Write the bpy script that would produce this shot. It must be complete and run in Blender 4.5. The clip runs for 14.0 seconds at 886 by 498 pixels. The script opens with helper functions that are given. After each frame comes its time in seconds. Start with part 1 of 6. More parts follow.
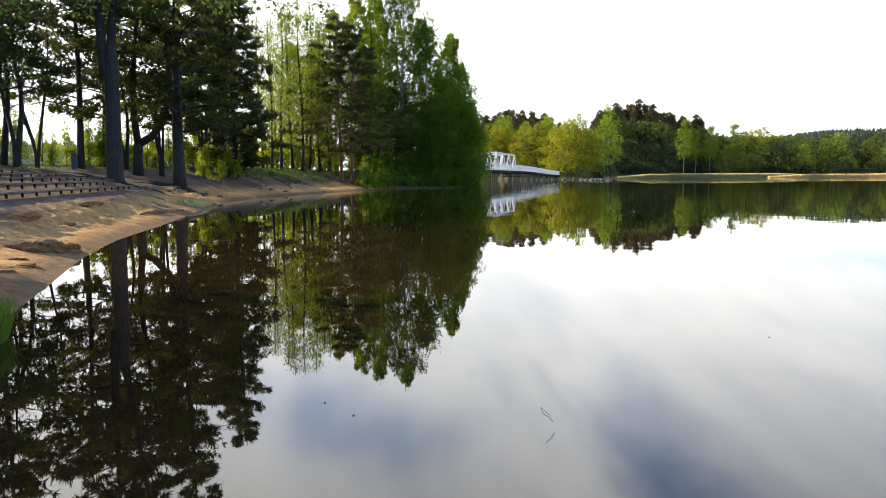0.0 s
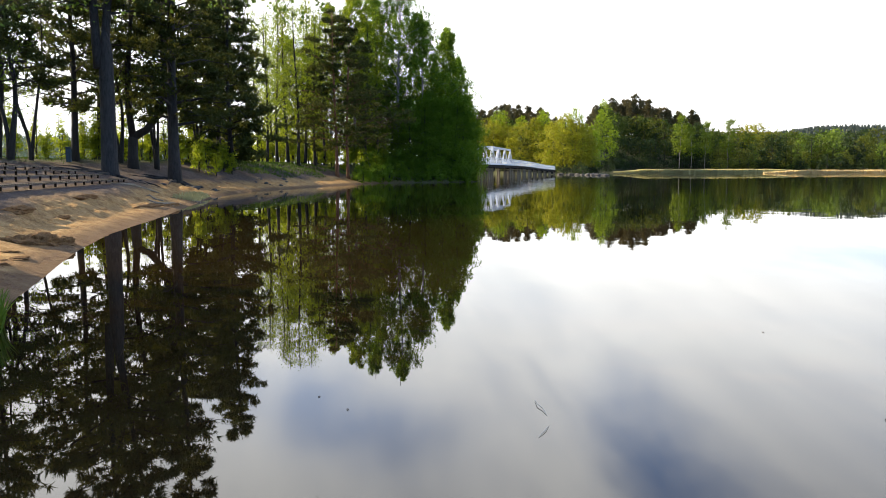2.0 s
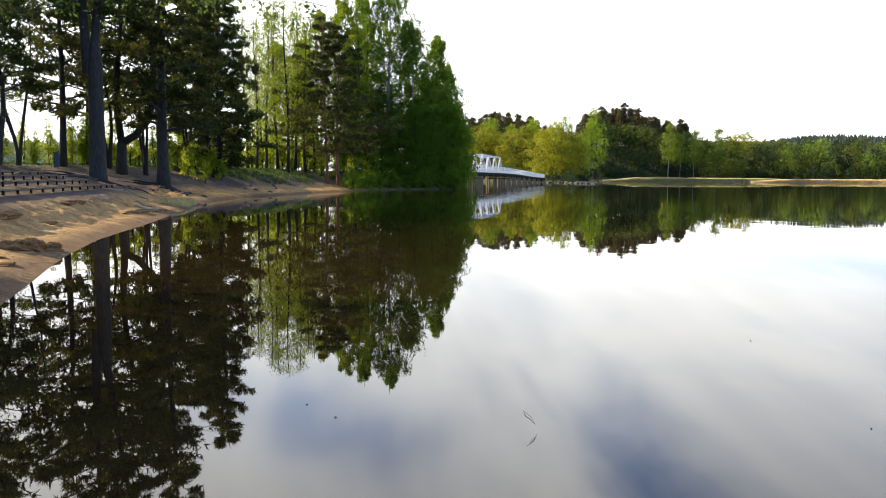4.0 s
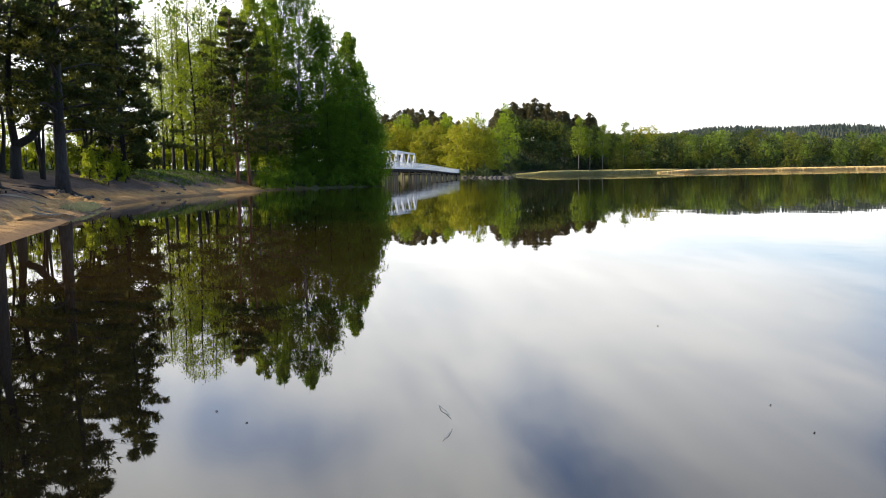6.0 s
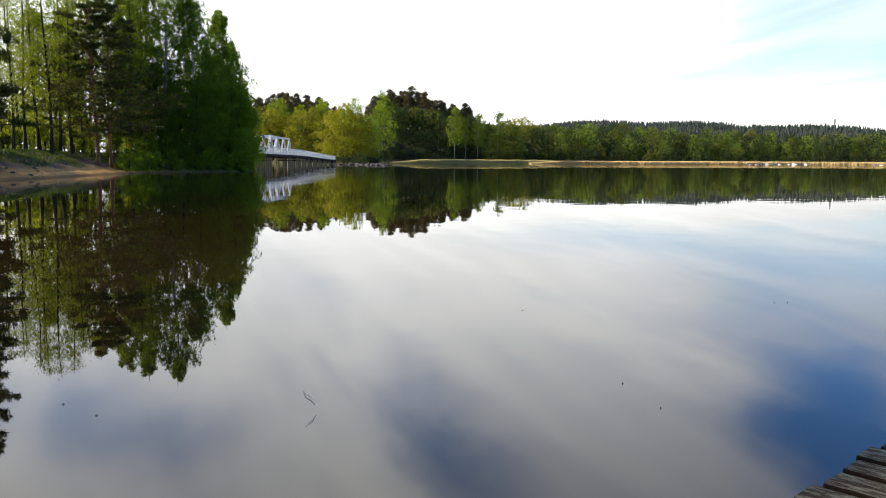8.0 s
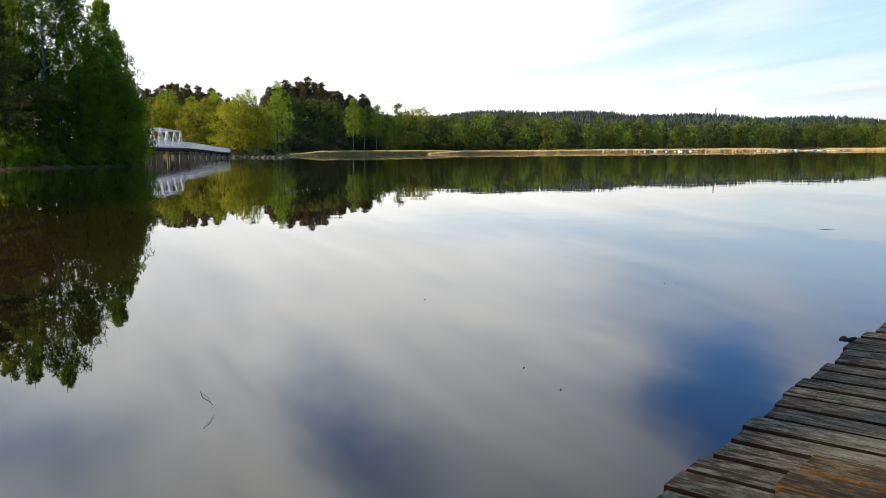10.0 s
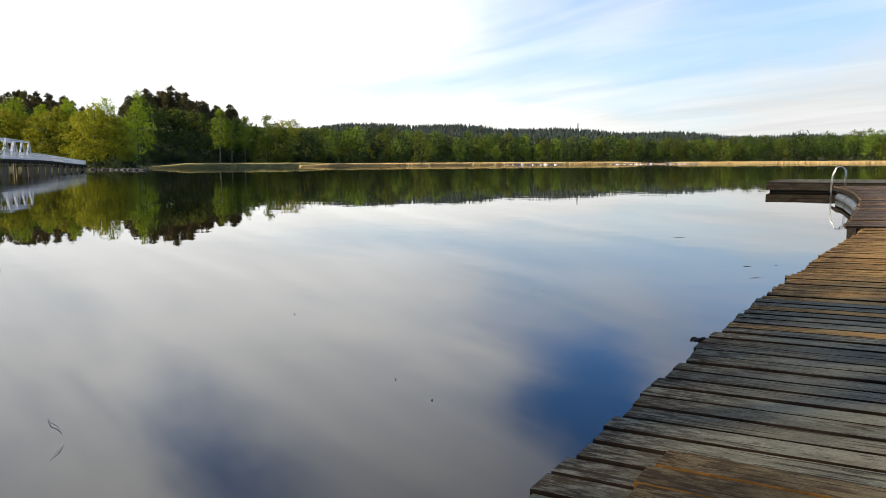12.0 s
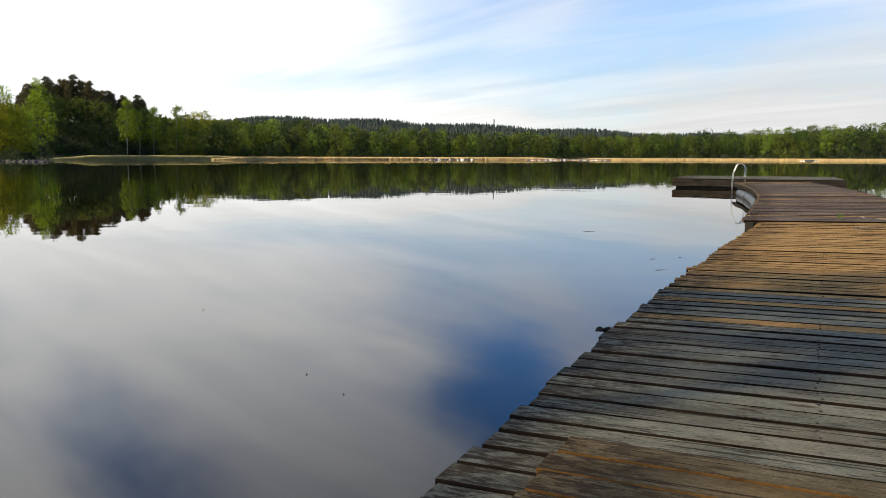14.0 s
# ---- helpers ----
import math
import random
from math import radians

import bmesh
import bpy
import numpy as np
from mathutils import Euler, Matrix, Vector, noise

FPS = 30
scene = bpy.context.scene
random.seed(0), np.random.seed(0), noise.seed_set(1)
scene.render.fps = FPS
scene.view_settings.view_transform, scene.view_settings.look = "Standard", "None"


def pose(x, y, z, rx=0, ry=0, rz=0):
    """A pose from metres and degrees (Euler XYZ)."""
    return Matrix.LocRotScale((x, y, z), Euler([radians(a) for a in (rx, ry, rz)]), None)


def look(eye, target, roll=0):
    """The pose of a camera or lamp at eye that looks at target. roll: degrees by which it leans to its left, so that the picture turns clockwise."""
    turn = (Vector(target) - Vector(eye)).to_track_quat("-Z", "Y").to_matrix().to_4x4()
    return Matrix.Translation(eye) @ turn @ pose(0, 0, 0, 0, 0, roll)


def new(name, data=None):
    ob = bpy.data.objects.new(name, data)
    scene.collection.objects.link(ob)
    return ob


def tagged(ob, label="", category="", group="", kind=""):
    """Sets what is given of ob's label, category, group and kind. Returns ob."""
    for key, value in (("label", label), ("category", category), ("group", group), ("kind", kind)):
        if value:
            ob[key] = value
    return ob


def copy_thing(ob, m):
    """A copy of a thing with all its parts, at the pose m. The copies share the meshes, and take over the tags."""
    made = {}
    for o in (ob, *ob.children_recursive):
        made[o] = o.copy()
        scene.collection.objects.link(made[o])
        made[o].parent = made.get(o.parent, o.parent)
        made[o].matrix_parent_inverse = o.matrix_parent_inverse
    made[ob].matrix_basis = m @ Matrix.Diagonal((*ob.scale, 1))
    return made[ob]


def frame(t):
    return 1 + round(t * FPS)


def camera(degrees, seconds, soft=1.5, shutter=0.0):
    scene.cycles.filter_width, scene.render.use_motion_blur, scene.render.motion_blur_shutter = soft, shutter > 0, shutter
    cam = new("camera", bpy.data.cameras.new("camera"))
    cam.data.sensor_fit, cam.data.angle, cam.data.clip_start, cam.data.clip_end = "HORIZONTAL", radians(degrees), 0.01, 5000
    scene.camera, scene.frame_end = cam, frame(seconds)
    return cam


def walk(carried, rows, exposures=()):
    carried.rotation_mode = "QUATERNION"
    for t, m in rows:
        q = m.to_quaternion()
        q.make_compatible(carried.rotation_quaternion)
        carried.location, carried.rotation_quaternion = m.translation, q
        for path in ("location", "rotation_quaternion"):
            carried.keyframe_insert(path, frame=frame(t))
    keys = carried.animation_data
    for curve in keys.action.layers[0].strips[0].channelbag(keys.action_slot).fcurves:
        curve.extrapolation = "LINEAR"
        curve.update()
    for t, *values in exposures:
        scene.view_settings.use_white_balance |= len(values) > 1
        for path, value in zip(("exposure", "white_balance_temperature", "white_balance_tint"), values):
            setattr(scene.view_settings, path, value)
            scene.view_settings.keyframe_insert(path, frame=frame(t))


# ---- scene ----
cam = camera(59.49, 14.0, soft=0.6)
# seconds, eye, heading clockwise from +y, pitch, roll
PATH = [
    (0.0, -0.101, -0.027, 1.447, 6.83, -5.38, -0.26),
    (0.5, -0.096, -0.018, 1.445, 6.78, -5.41, -0.23),
    (1.0, -0.099, -0.022, 1.448, 6.81, -5.51, -0.23),
    (1.5, -0.097, -0.017, 1.440, 6.92, -5.74, -0.20),
    (2.0, -0.096, -0.023, 1.445, 7.16, -5.79, -0.03),
    (2.5, -0.095, -0.032, 1.446, 7.20, -5.71, -0.06),
    (5.0, -0.083, -0.014, 1.449, 9.30, -5.09, 0.49),
    (5.5, -0.070, -0.005, 1.438, 11.50, -5.62, -0.49),
    (6.0, -0.040, 0.009, 1.439, 14.04, -5.54, -0.97),
    (6.5, -0.028, 0.005, 1.434, 16.66, -5.28, -0.78),
    (7.0, -0.005, 0.013, 1.421, 19.33, -5.38, 0.20),
    (7.5, -0.010, 0.010, 1.422, 21.45, -5.58, 0.46),
    (8.0, 0.023, -0.005, 1.419, 23.20, -6.50, 0.25),
    (8.2, 0.018, -0.002, 1.418, 24.27, -6.76, -0.03),
    (10.3, 0.067, 0.026, 1.407, 31.99, -6.96, -0.19),
    (10.5, 0.081, 0.037, 1.406, 33.21, -6.77, 0.01),
    (11.0, 0.073, 0.022, 1.405, 35.91, -6.34, -0.15),
    (11.5, 0.075, 0.020, 1.404, 37.71, -6.24, -0.36),
    (12.0, 0.083, 0.020, 1.399, 39.88, -6.32, -0.34),
    (12.5, 0.088, 0.015, 1.401, 41.72, -6.65, -0.80),
    (13.0, 0.102, 0.008, 1.390, 42.95, -6.74, -0.15),
    (13.5, 0.119, 0.011, 1.387, 44.83, -6.55, 0.38),
    (14.0, 0.111, -0.005, 1.389, 46.00, -6.72, 0.15),
]
walk(cam, [(t, pose(x, y, z, 90 + p, 0, -h) @ pose(0, 0, 0, 0, 0, r)) for t, x, y, z, h, p, r in PATH],
     exposures=[(0.0, 1.20), (5.0, 1.16), (7.5, 0.81), (11.0, 0.56), (14.0, 0.40)])

# ---- world and sun ----
SUN_AZ, SUN_EL = -66.0, 24.5
SUN_DIR = Vector((math.sin(radians(SUN_AZ)) * math.cos(radians(SUN_EL)),
                  math.cos(radians(SUN_AZ)) * math.cos(radians(SUN_EL)), math.sin(radians(SUN_EL))))


class Net:
    """A small writer of node trees."""

    def __init__(self, tree):
        self.tree = tree
        tree.nodes.clear()

    def add(self, kind, ins=None):
        n = self.tree.nodes.new(kind)
        for k, v in (ins or {}).items():
            s = n.inputs[k]
            if isinstance(v, bpy.types.NodeSocket):
                self.tree.links.new(v, s)
            else:
                s.default_value = v
        return n

    def math(self, op, a, b=0.0, clamp=False):
        n = self.tree.nodes.new("ShaderNodeMath")
        n.operation, n.use_clamp = op, clamp
        for i, v in enumerate((a, b)):
            if isinstance(v, bpy.types.NodeSocket):
                self.tree.links.new(v, n.inputs[i])
            else:
                n.inputs[i].default_value = v
        return n.outputs[0]

    def vmath(self, op, a, b=(0, 0, 0)):
        n = self.tree.nodes.new("ShaderNodeVectorMath")
        n.operation = op
        for i, v in enumerate((a, b)):
            if isinstance(v, bpy.types.NodeSocket):
                self.tree.links.new(v, n.inputs[i])
            else:
                n.inputs[i].default_value = v
        return n.outputs["Value" if op in ("LENGTH", "DOT_PRODUCT") else "Vector"]

    def mix(self, f, a, b):
        n = self.tree.nodes.new("ShaderNodeMix")
        n.data_type = "RGBA"
        if isinstance(f, bpy.types.NodeSocket):
            self.tree.links.new(f, n.inputs[0])
        else:
            n.inputs[0].default_value = f
        for sock, v in ((n.inputs[6], a), (n.inputs[7], b)):
            if isinstance(v, bpy.types.NodeSocket):
                self.tree.links.new(v, sock)
            else:
                sock.default_value = (*v, 1) if len(v) == 3 else v
        return n.outputs[2]

    def ramp(self, f, stops):
        n = self.add("ShaderNodeValToRGB", {"Fac": f})
        el = n.color_ramp.elements
        while len(el) < len(stops):
            el.new(0.5)
        for e, (p, c) in zip(el, stops):
            e.position = p
            e.color = (*c, 1) if hasattr(c, "__len__") else (c, c, c, 1)
        return n.outputs["Color"]

    def noise(self, vec, scale, detail=4.0, rough=0.55, dist=0.0):
        ins = {"Scale": scale, "Detail": detail, "Roughness": rough, "Distortion": dist}
        if vec is not None:
            ins["Vector"] = vec
        return self.add("ShaderNodeTexNoise", ins).outputs["Fac"]

    def remap(self, v, a, b, c=0.0, d=1.0):
        n = self.add("ShaderNodeMapRange", {"Value": v, "From Min": a, "From Max": b, "To Min": c, "To Max": d})
        n.interpolation_type = "SMOOTHSTEP"
        return n.outputs["Result"]

    def mapped(self, vec, scale=(1, 1, 1), rot=(0, 0, 0), loc=(0, 0, 0)):
        return self.add("ShaderNodeMapping", {"Vector": vec, "Scale": scale, "Rotation": rot, "Location": loc}).outputs[0]


world = bpy.data.worlds.new("sky")
scene.world = world
world.use_nodes = True
w = Net(world.node_tree)
sky = w.add("ShaderNodeTexSky")
sky.sky_type, sky.sun_disc, sky.sun_elevation, sky.sun_rotation = "NISHITA", False, radians(SUN_EL), radians(SUN_AZ)
sky.air_density, sky.dust_density, sky.ozone_density = 1.0, 0.5, 3.0
way = w.add("ShaderNodeTexCoord").outputs["Generated"]
sep = w.add("ShaderNodeSeparateXYZ", {0: way})
bearing = w.math("MULTIPLY", w.math("ARCTAN2", sep.outputs[0], sep.outputs[1]), 180 / math.pi)
height = w.math("MULTIPLY", w.math("ARCSINE", sep.outputs[2]), 180 / math.pi)
chart = w.add("ShaderNodeCombineXYZ", {0: bearing, 1: height, 2: 0.0}).outputs[0]
up = w.math("ADD", w.math("MAXIMUM", sep.outputs[2], 0.0), 0.10)
flat = w.add("ShaderNodeCombineXYZ", {0: w.math("DIVIDE", sep.outputs[0], up), 1: w.math("DIVIDE", sep.outputs[1], up)}).outputs[0]
# thin high cloud drawn out in streaks, broken by blue gaps
big = w.noise(w.mapped(flat, (0.62, 0.62, 1), (0, 0, radians(20)), (1.3, 0.4, 0)), 1.0, 3.0, 0.45, 0.5)
streak = w.noise(w.mapped(flat, (1.7, 0.42, 1), (0, 0, radians(24)), (0.7, 2.4, 0)), 1.0, 4.0, 0.5, 0.7)
wisp = w.noise(w.mapped(flat, (4.6, 1.0, 1), (0, 0, radians(30)), (0.5, 2.1, 0)), 1.0, 5.0, 0.55, 0.5)
bands = w.noise(w.mapped(chart, (0.045, 0.28, 1), (0, 0, radians(-5)), (0.3, 0.8, 0)), 1.0, 4.0, 0.5, 0.3)
bend = w.math("MULTIPLY", w.math("SUBTRACT", w.noise(w.mapped(chart, (0.09, 0.09, 1)), 1.0, 3.0), 0.5), 7.0)
lift = w.math("MULTIPLY", w.math("SUBTRACT", w.noise(w.mapped(chart, (0.09, 0.09, 1), loc=(5, 3, 0)), 1.0, 3.0), 0.5), 5.0)
side = w.vmath("DOT_PRODUCT", way, (math.sin(radians(-8)), math.cos(radians(-8)), 0.0))


def gap(a0, e0, slant, long, wide, depth):
    """A soft blue opening in the cloud round a bearing and a height, in degrees."""
    da, de = w.math("ADD", w.math("SUBTRACT", bearing, a0), bend), w.math("ADD", w.math("SUBTRACT", height, e0), lift)
    c, n = math.cos(radians(slant)), math.sin(radians(slant))
    p = w.math("ADD", w.math("MULTIPLY", da, c / long), w.math("MULTIPLY", de, n / long))
    q = w.math("ADD", w.math("MULTIPLY", da, -n / wide), w.math("MULTIPLY", de, c / wide))
    far = w.math("ADD", w.math("MULTIPLY", p, p), w.math("MULTIPLY", q, q))
    return w.math("MULTIPLY", w.math("EXPONENT", w.math("MULTIPLY", far, -1.0)), depth)


GAPS = ((52.2, 17.6, 38, 8, 3.8, 0.80), (23.5, 22, 50, 9, 4.0, 0.50), (40, 6.6, 6, 16, 1.6, 0.10), (64, 12, 20, 14, 5, 0.30), (-2, 17.5, 15, 9, 3.4, 0.42),
        (60, 27, 30, 20, 7, 0.45), (62, 8.0, 4, 20, 3.0, 0.20))
cover = w.math("ADD", 0.80, w.math("ADD", w.math("MULTIPLY", w.math("SUBTRACT", streak, 0.5), w.remap(height, 6.0, 17.0, 0.16, 0.75)), w.math("ADD", w.math("MULTIPLY", w.math("SUBTRACT", wisp, 0.5), w.remap(height, 5.0, 16.0, 0.05, 0.20)), w.math("MULTIPLY", w.math("SUBTRACT", big, 0.5), 0.45))))
cover = w.math("ADD", cover, w.remap(bearing, 20.0, -10.0, 0.0, 0.12))
for row in GAPS:
    cover = w.math("SUBTRACT", cover, gap(*row))
cover = w.math("ADD", cover, w.math("MULTIPLY", w.remap(height, 2.0, 6.5, 1.0, 0.0), w.remap(bands, 0.38, 0.62, -0.05, 0.45)))
cover = w.remap(cover, 0.0, 0.95, 0.02, 0.97)
cover = w.math("MULTIPLY", cover, w.math("MULTIPLY", w.remap(side, 0.05, -0.6, 1.0, 0.30), w.remap(height, 26.0, 46.0, 1.0, 0.16)))
dim = w.math("MULTIPLY", w.remap(height, 6.0, 20.0, 0.88, 1.15), w.remap(w.math("ADD", w.math("MULTIPLY", streak, 0.7), w.math("MULTIPLY", wisp, 0.3)), 0.3, 0.7, 0.90, 1.06))
cloud = w.mix(w.remap(side, 0.30, 0.88), (6.35, 6.3, 6.2), (10.15, 10.1, 9.8))
cloud = w.vmath("MULTIPLY", cloud, w.add("ShaderNodeCombineXYZ", {0: dim, 1: dim, 2: dim}).outputs[0])
blue = w.vmath("MULTIPLY", sky.outputs[0], w.mix(w.remap(height, 8.5, 14.0), (0.68, 1.04, 1.36), (0.44, 0.90, 1.38)))
sky_col = w.mix(cover, blue, cloud)
back = w.add("ShaderNodeBackground", {"Color": sky_col, "Strength": 0.110})
w.tree.links.new(back.outputs[0], w.add("ShaderNodeOutputWorld").inputs[0])

sun = new("sun", bpy.data.lights.new("sun", "SUN"))
sun.data.energy, sun.data.angle, sun.data.color = 5.0, radians(0.6), (1.0, 0.82, 0.54)
sun.matrix_world = look((0, 0, 60), Vector((0, 0, 60)) - SUN_DIR)


# ---- materials ----
def material(name):
    m = bpy.data.materials.new(name)
    m.use_nodes = True
    return m, Net(m.node_tree)


def finish(n, col, rough=0.8, bump=None, strength=0.3, distance=0.02, metal=0.0, spec=0.5):
    ins = {"Base Color": col if isinstance(col, bpy.types.NodeSocket) else (*col, 1), "Roughness": rough, "Metallic": metal, "Specular IOR Level": spec}
    if bump is not None:
        ins["Normal"] = n.add("ShaderNodeBump", {"Height": bump, "Strength": strength, "Distance": distance}).outputs[0]
    b = n.add("ShaderNodeBsdfPrincipled", ins)
    n.tree.links.new(b.outputs[0], n.add("ShaderNodeOutputMaterial").inputs[0])
    return b


def place(n):
    return n.add("ShaderNodeNewGeometry").outputs["Position"]


def local(n):
    return n.add("ShaderNodeTexCoord").outputs["Object"]


def speckled(name, dark, light, scale=6.0, rough=0.8, bump=0.3, metal=0.0, dist=0.01, spec=0.5):
    m, n = material(name)
    v = local(n)
    f = n.math("ADD", n.math("MULTIPLY", n.noise(v, scale, 5), 0.6), n.math("MULTIPLY", n.noise(v, scale * 7, 3), 0.4))
    finish(n, n.ramp(f, [(0.3, dark), (0.7, light)]), rough, f, bump, dist, metal, spec)
    return m


def leaf_material(name, dark, light, lit, amount=0.45, clump=0.35):
    m, n = material(name)
    isl = n.add("ShaderNodeNewGeometry")
    obj = n.add("ShaderNodeObjectInfo").outputs["Random"]
    patch = n.noise(isl.outputs["Position"], clump, 2)
    f = n.math("ADD", n.math("MULTIPLY", isl.outputs["Random Per Island"], 0.15), n.math("ADD", n.math("MULTIPLY", patch, 0.45), n.math("MULTIPLY", obj, 0.6)))
    col = n.ramp(f, [(0.28, dark), (0.92, light)])
    b = n.add("ShaderNodeBsdfPrincipled", {"Base Color": col, "Roughness": 0.62, "Specular IOR Level": 0.12})
    t = n.add("ShaderNodeBsdfTranslucent", {"Color": n.mix(0.5, col, lit)})
    mixed = n.add("ShaderNodeMixShader", {0: amount, 1: b.outputs[0], 2: t.outputs[0]})
    n.tree.links.new(mixed.outputs[0], n.add("ShaderNodeOutputMaterial").inputs[0])
    return m


def bark_material(name, dark, light, scale=3.0):
    m, n = material(name)
    v = n.mapped(local(n), (scale, scale, scale * 0.22))
    f = n.math("ADD", n.math("MULTIPLY", n.noise(v, 2.2, 6, 0.65), 0.7), n.math("MULTIPLY", n.noise(v, 11, 3), 0.3))
    finish(n, n.ramp(f, [(0.32, dark), (0.68, light)]), 0.9, f, 0.8, 0.04)
    return m


LEAF_BIRCH = leaf_material("birch_leaf", (0.050, 0.105, 0.016), (0.120, 0.210, 0.030), (0.38, 0.56, 0.03), 0.55)
LEAF_SPRING = leaf_material("spring_leaf", (0.056, 0.104, 0.008), (0.158, 0.218, 0.015), (0.45, 0.55, 0.03), 0.50)
LEAF_SHRUB = leaf_material("shrub_leaf", (0.085, 0.135, 0.010), (0.215, 0.275, 0.018), (0.56, 0.65, 0.04), 0.58)
LEAF_ALDER = leaf_material("alder_leaf", (0.050, 0.104, 0.011), (0.118, 0.205, 0.018), (0.32, 0.50, 0.02), 0.52)
LEAF_OLIVE = leaf_material("olive_leaf", (0.110, 0.116, 0.008), (0.255, 0.252, 0.014), (0.58, 0.60, 0.03), 0.32)
# darkened leaf: shade low in the far woods is put into its colour
LEAF_SHADE = leaf_material("shaded_shore_leaf", (0.010, 0.020, 0.008), (0.042, 0.066, 0.017), (0.10, 0.16, 0.03), 0.15, 0.06)
LEAF_DULL = leaf_material("dull_olive_leaf", (0.040, 0.050, 0.010), (0.110, 0.128, 0.018), (0.32, 0.38, 0.03), 0.24)
LEAF_HILL = leaf_material("hill_leaf", (0.014, 0.028, 0.008), (0.050, 0.080, 0.012), (0.20, 0.30, 0.03), 0.16)
LEAF_MID = leaf_material("birch_hill_leaf", (0.060, 0.098, 0.010), (0.135, 0.185, 0.014), (0.36, 0.48, 0.03), 0.28)
LEAF_LIME = leaf_material("lime_leaf", (0.120, 0.190, 0.010), (0.250, 0.330, 0.014), (0.55, 0.70, 0.03), 0.30)
LEAF_FAR = leaf_material("far_shore_leaf", (0.013, 0.030, 0.010), (0.140, 0.205, 0.024), (0.32, 0.44, 0.03), 0.24, 0.06)
NEEDLE = leaf_material("pine_needle", (0.018, 0.033, 0.011), (0.062, 0.082, 0.022), (0.24, 0.24, 0.04), 0.30)
# blue-grey of the ridge: distance haze mixed into the needle colour
RIDGE = leaf_material("haze_tinted_needle", (0.024, 0.036, 0.034), (0.044, 0.062, 0.056), (0.05, 0.08, 0.06), 0.1, 0.02)
# air haze over the west shore is painted into this pale leaf colour
HAZE_WOOD = leaf_material("haze_tinted_leaf", (0.10, 0.15, 0.10), (0.17, 0.225, 0.15), (0.2, 0.26, 0.15), 0.2, 0.02)
NEEDLE_FAR = leaf_material("far_needle", (0.040, 0.042, 0.022), (0.125, 0.105, 0.050), (0.18, 0.17, 0.06), 0.28, 0.05)
BARK_PINE = bark_material("pine_bark", (0.006, 0.006, 0.006), (0.042, 0.039, 0.038), 4.5)
BARK_RED = bark_material("red_pine_bark", (0.06, 0.025, 0.014), (0.26, 0.12, 0.06))
BARK_DARK = bark_material("dark_bark", (0.010, 0.009, 0.008), (0.038, 0.033, 0.029))
BARK_BIRCH = bark_material("birch_bark", (0.05, 0.046, 0.042), (0.34, 0.32, 0.30), 2.0)
LEAF_NEAR = leaf_material("overhanging_leaf", (0.045, 0.085, 0.014), (0.10, 0.16, 0.025), (0.22, 0.32, 0.03), 0.28, 2.0)
MOUND = leaf_material("mound_grass", (0.025, 0.050, 0.010), (0.060, 0.100, 0.018), (0.14, 0.22, 0.02), 0.25, 1.0)
GRASS = leaf_material("grass_blade", (0.045, 0.090, 0.012), (0.120, 0.200, 0.030), (0.25, 0.40, 0.03), 0.35, 1.5)
REED = leaf_material("dry_reed", (0.52, 0.40, 0.19), (0.76, 0.60, 0.31), (0.80, 0.64, 0.32), 0.35, 0.06)
REED_GREEN = leaf_material("fresh_reed", (0.34, 0.31, 0.150), (0.50, 0.46, 0.225), (0.55, 0.50, 0.22), 0.40, 0.06)


def ground_material():
    m, n = material("sand_and_soil")
    p = place(n)
    xyz = n.add("ShaderNodeSeparateXYZ", {0: p})
    big, mid, fine = n.noise(p, 0.22, 4), n.noise(p, 1.7, 5, 0.62), n.noise(p, 22, 3, 0.6)
    dug = n.noise(p, 4.5, 6, 0.68, 0.8)
    clod = n.noise(n.mapped(p, (1.0, 0.7, 1.0)), 10.0, 5, 0.7, 0.5)
    f = n.math("ADD", n.math("ADD", n.math("MULTIPLY", mid, 0.35), n.math("MULTIPLY", dug, 0.40)), n.math("MULTIPLY", fine, 0.25))
    sand = n.ramp(f, [(0.36, (0.17, 0.088, 0.034)), (0.48, (0.40, 0.235, 0.092)), (0.62, (0.58, 0.385, 0.17))])
    # needle litter, its dark grey also painting in shade over the bench slope
    litter = n.ramp(f, [(0.3, (0.05, 0.038, 0.031)), (0.7, (0.18, 0.136, 0.113))])
    turf = n.ramp(f, [(0.3, (0.030, 0.050, 0.010)), (0.7, (0.10, 0.125, 0.025))])
    # damp edge by the water, trodden needles and painted shade higher up, turf on the bank tops
    high = n.remap(n.math("ADD", xyz.outputs[2], n.math("MULTIPLY", big, 0.9)), 0.90, 1.35)
    grassy = n.remap(n.math("ADD", xyz.outputs[2], n.math("MULTIPLY", mid, 1.2)), 2.3, 3.0)
    overgrown = n.remap(n.math("ADD", xyz.outputs[1], n.math("MULTIPLY", mid, 6.0)), 88.0, 96.0)
    wet = n.remap(n.math("ADD", xyz.outputs[2], n.math("MULTIPLY", mid, 0.08)), 0.08, 0.27)
    col = n.mix(high, sand, litter)
    col = n.mix(grassy, col, turf)
    col = n.mix(wet, n.mix(0.72, sand, (0.10, 0.064, 0.046)), col)
    col = n.mix(overgrown, col, n.mix(0.6, litter, turf))
    finish(n, col, 0.92, n.math("ADD", n.math("ADD", n.math("MULTIPLY", mid, 0.8), n.math("MULTIPLY", dug, 0.7)), n.math("ADD", n.math("MULTIPLY", fine, 0.12), n.math("MULTIPLY", clod, 0.42))), 1.0, 0.16, spec=0.15)
    return m


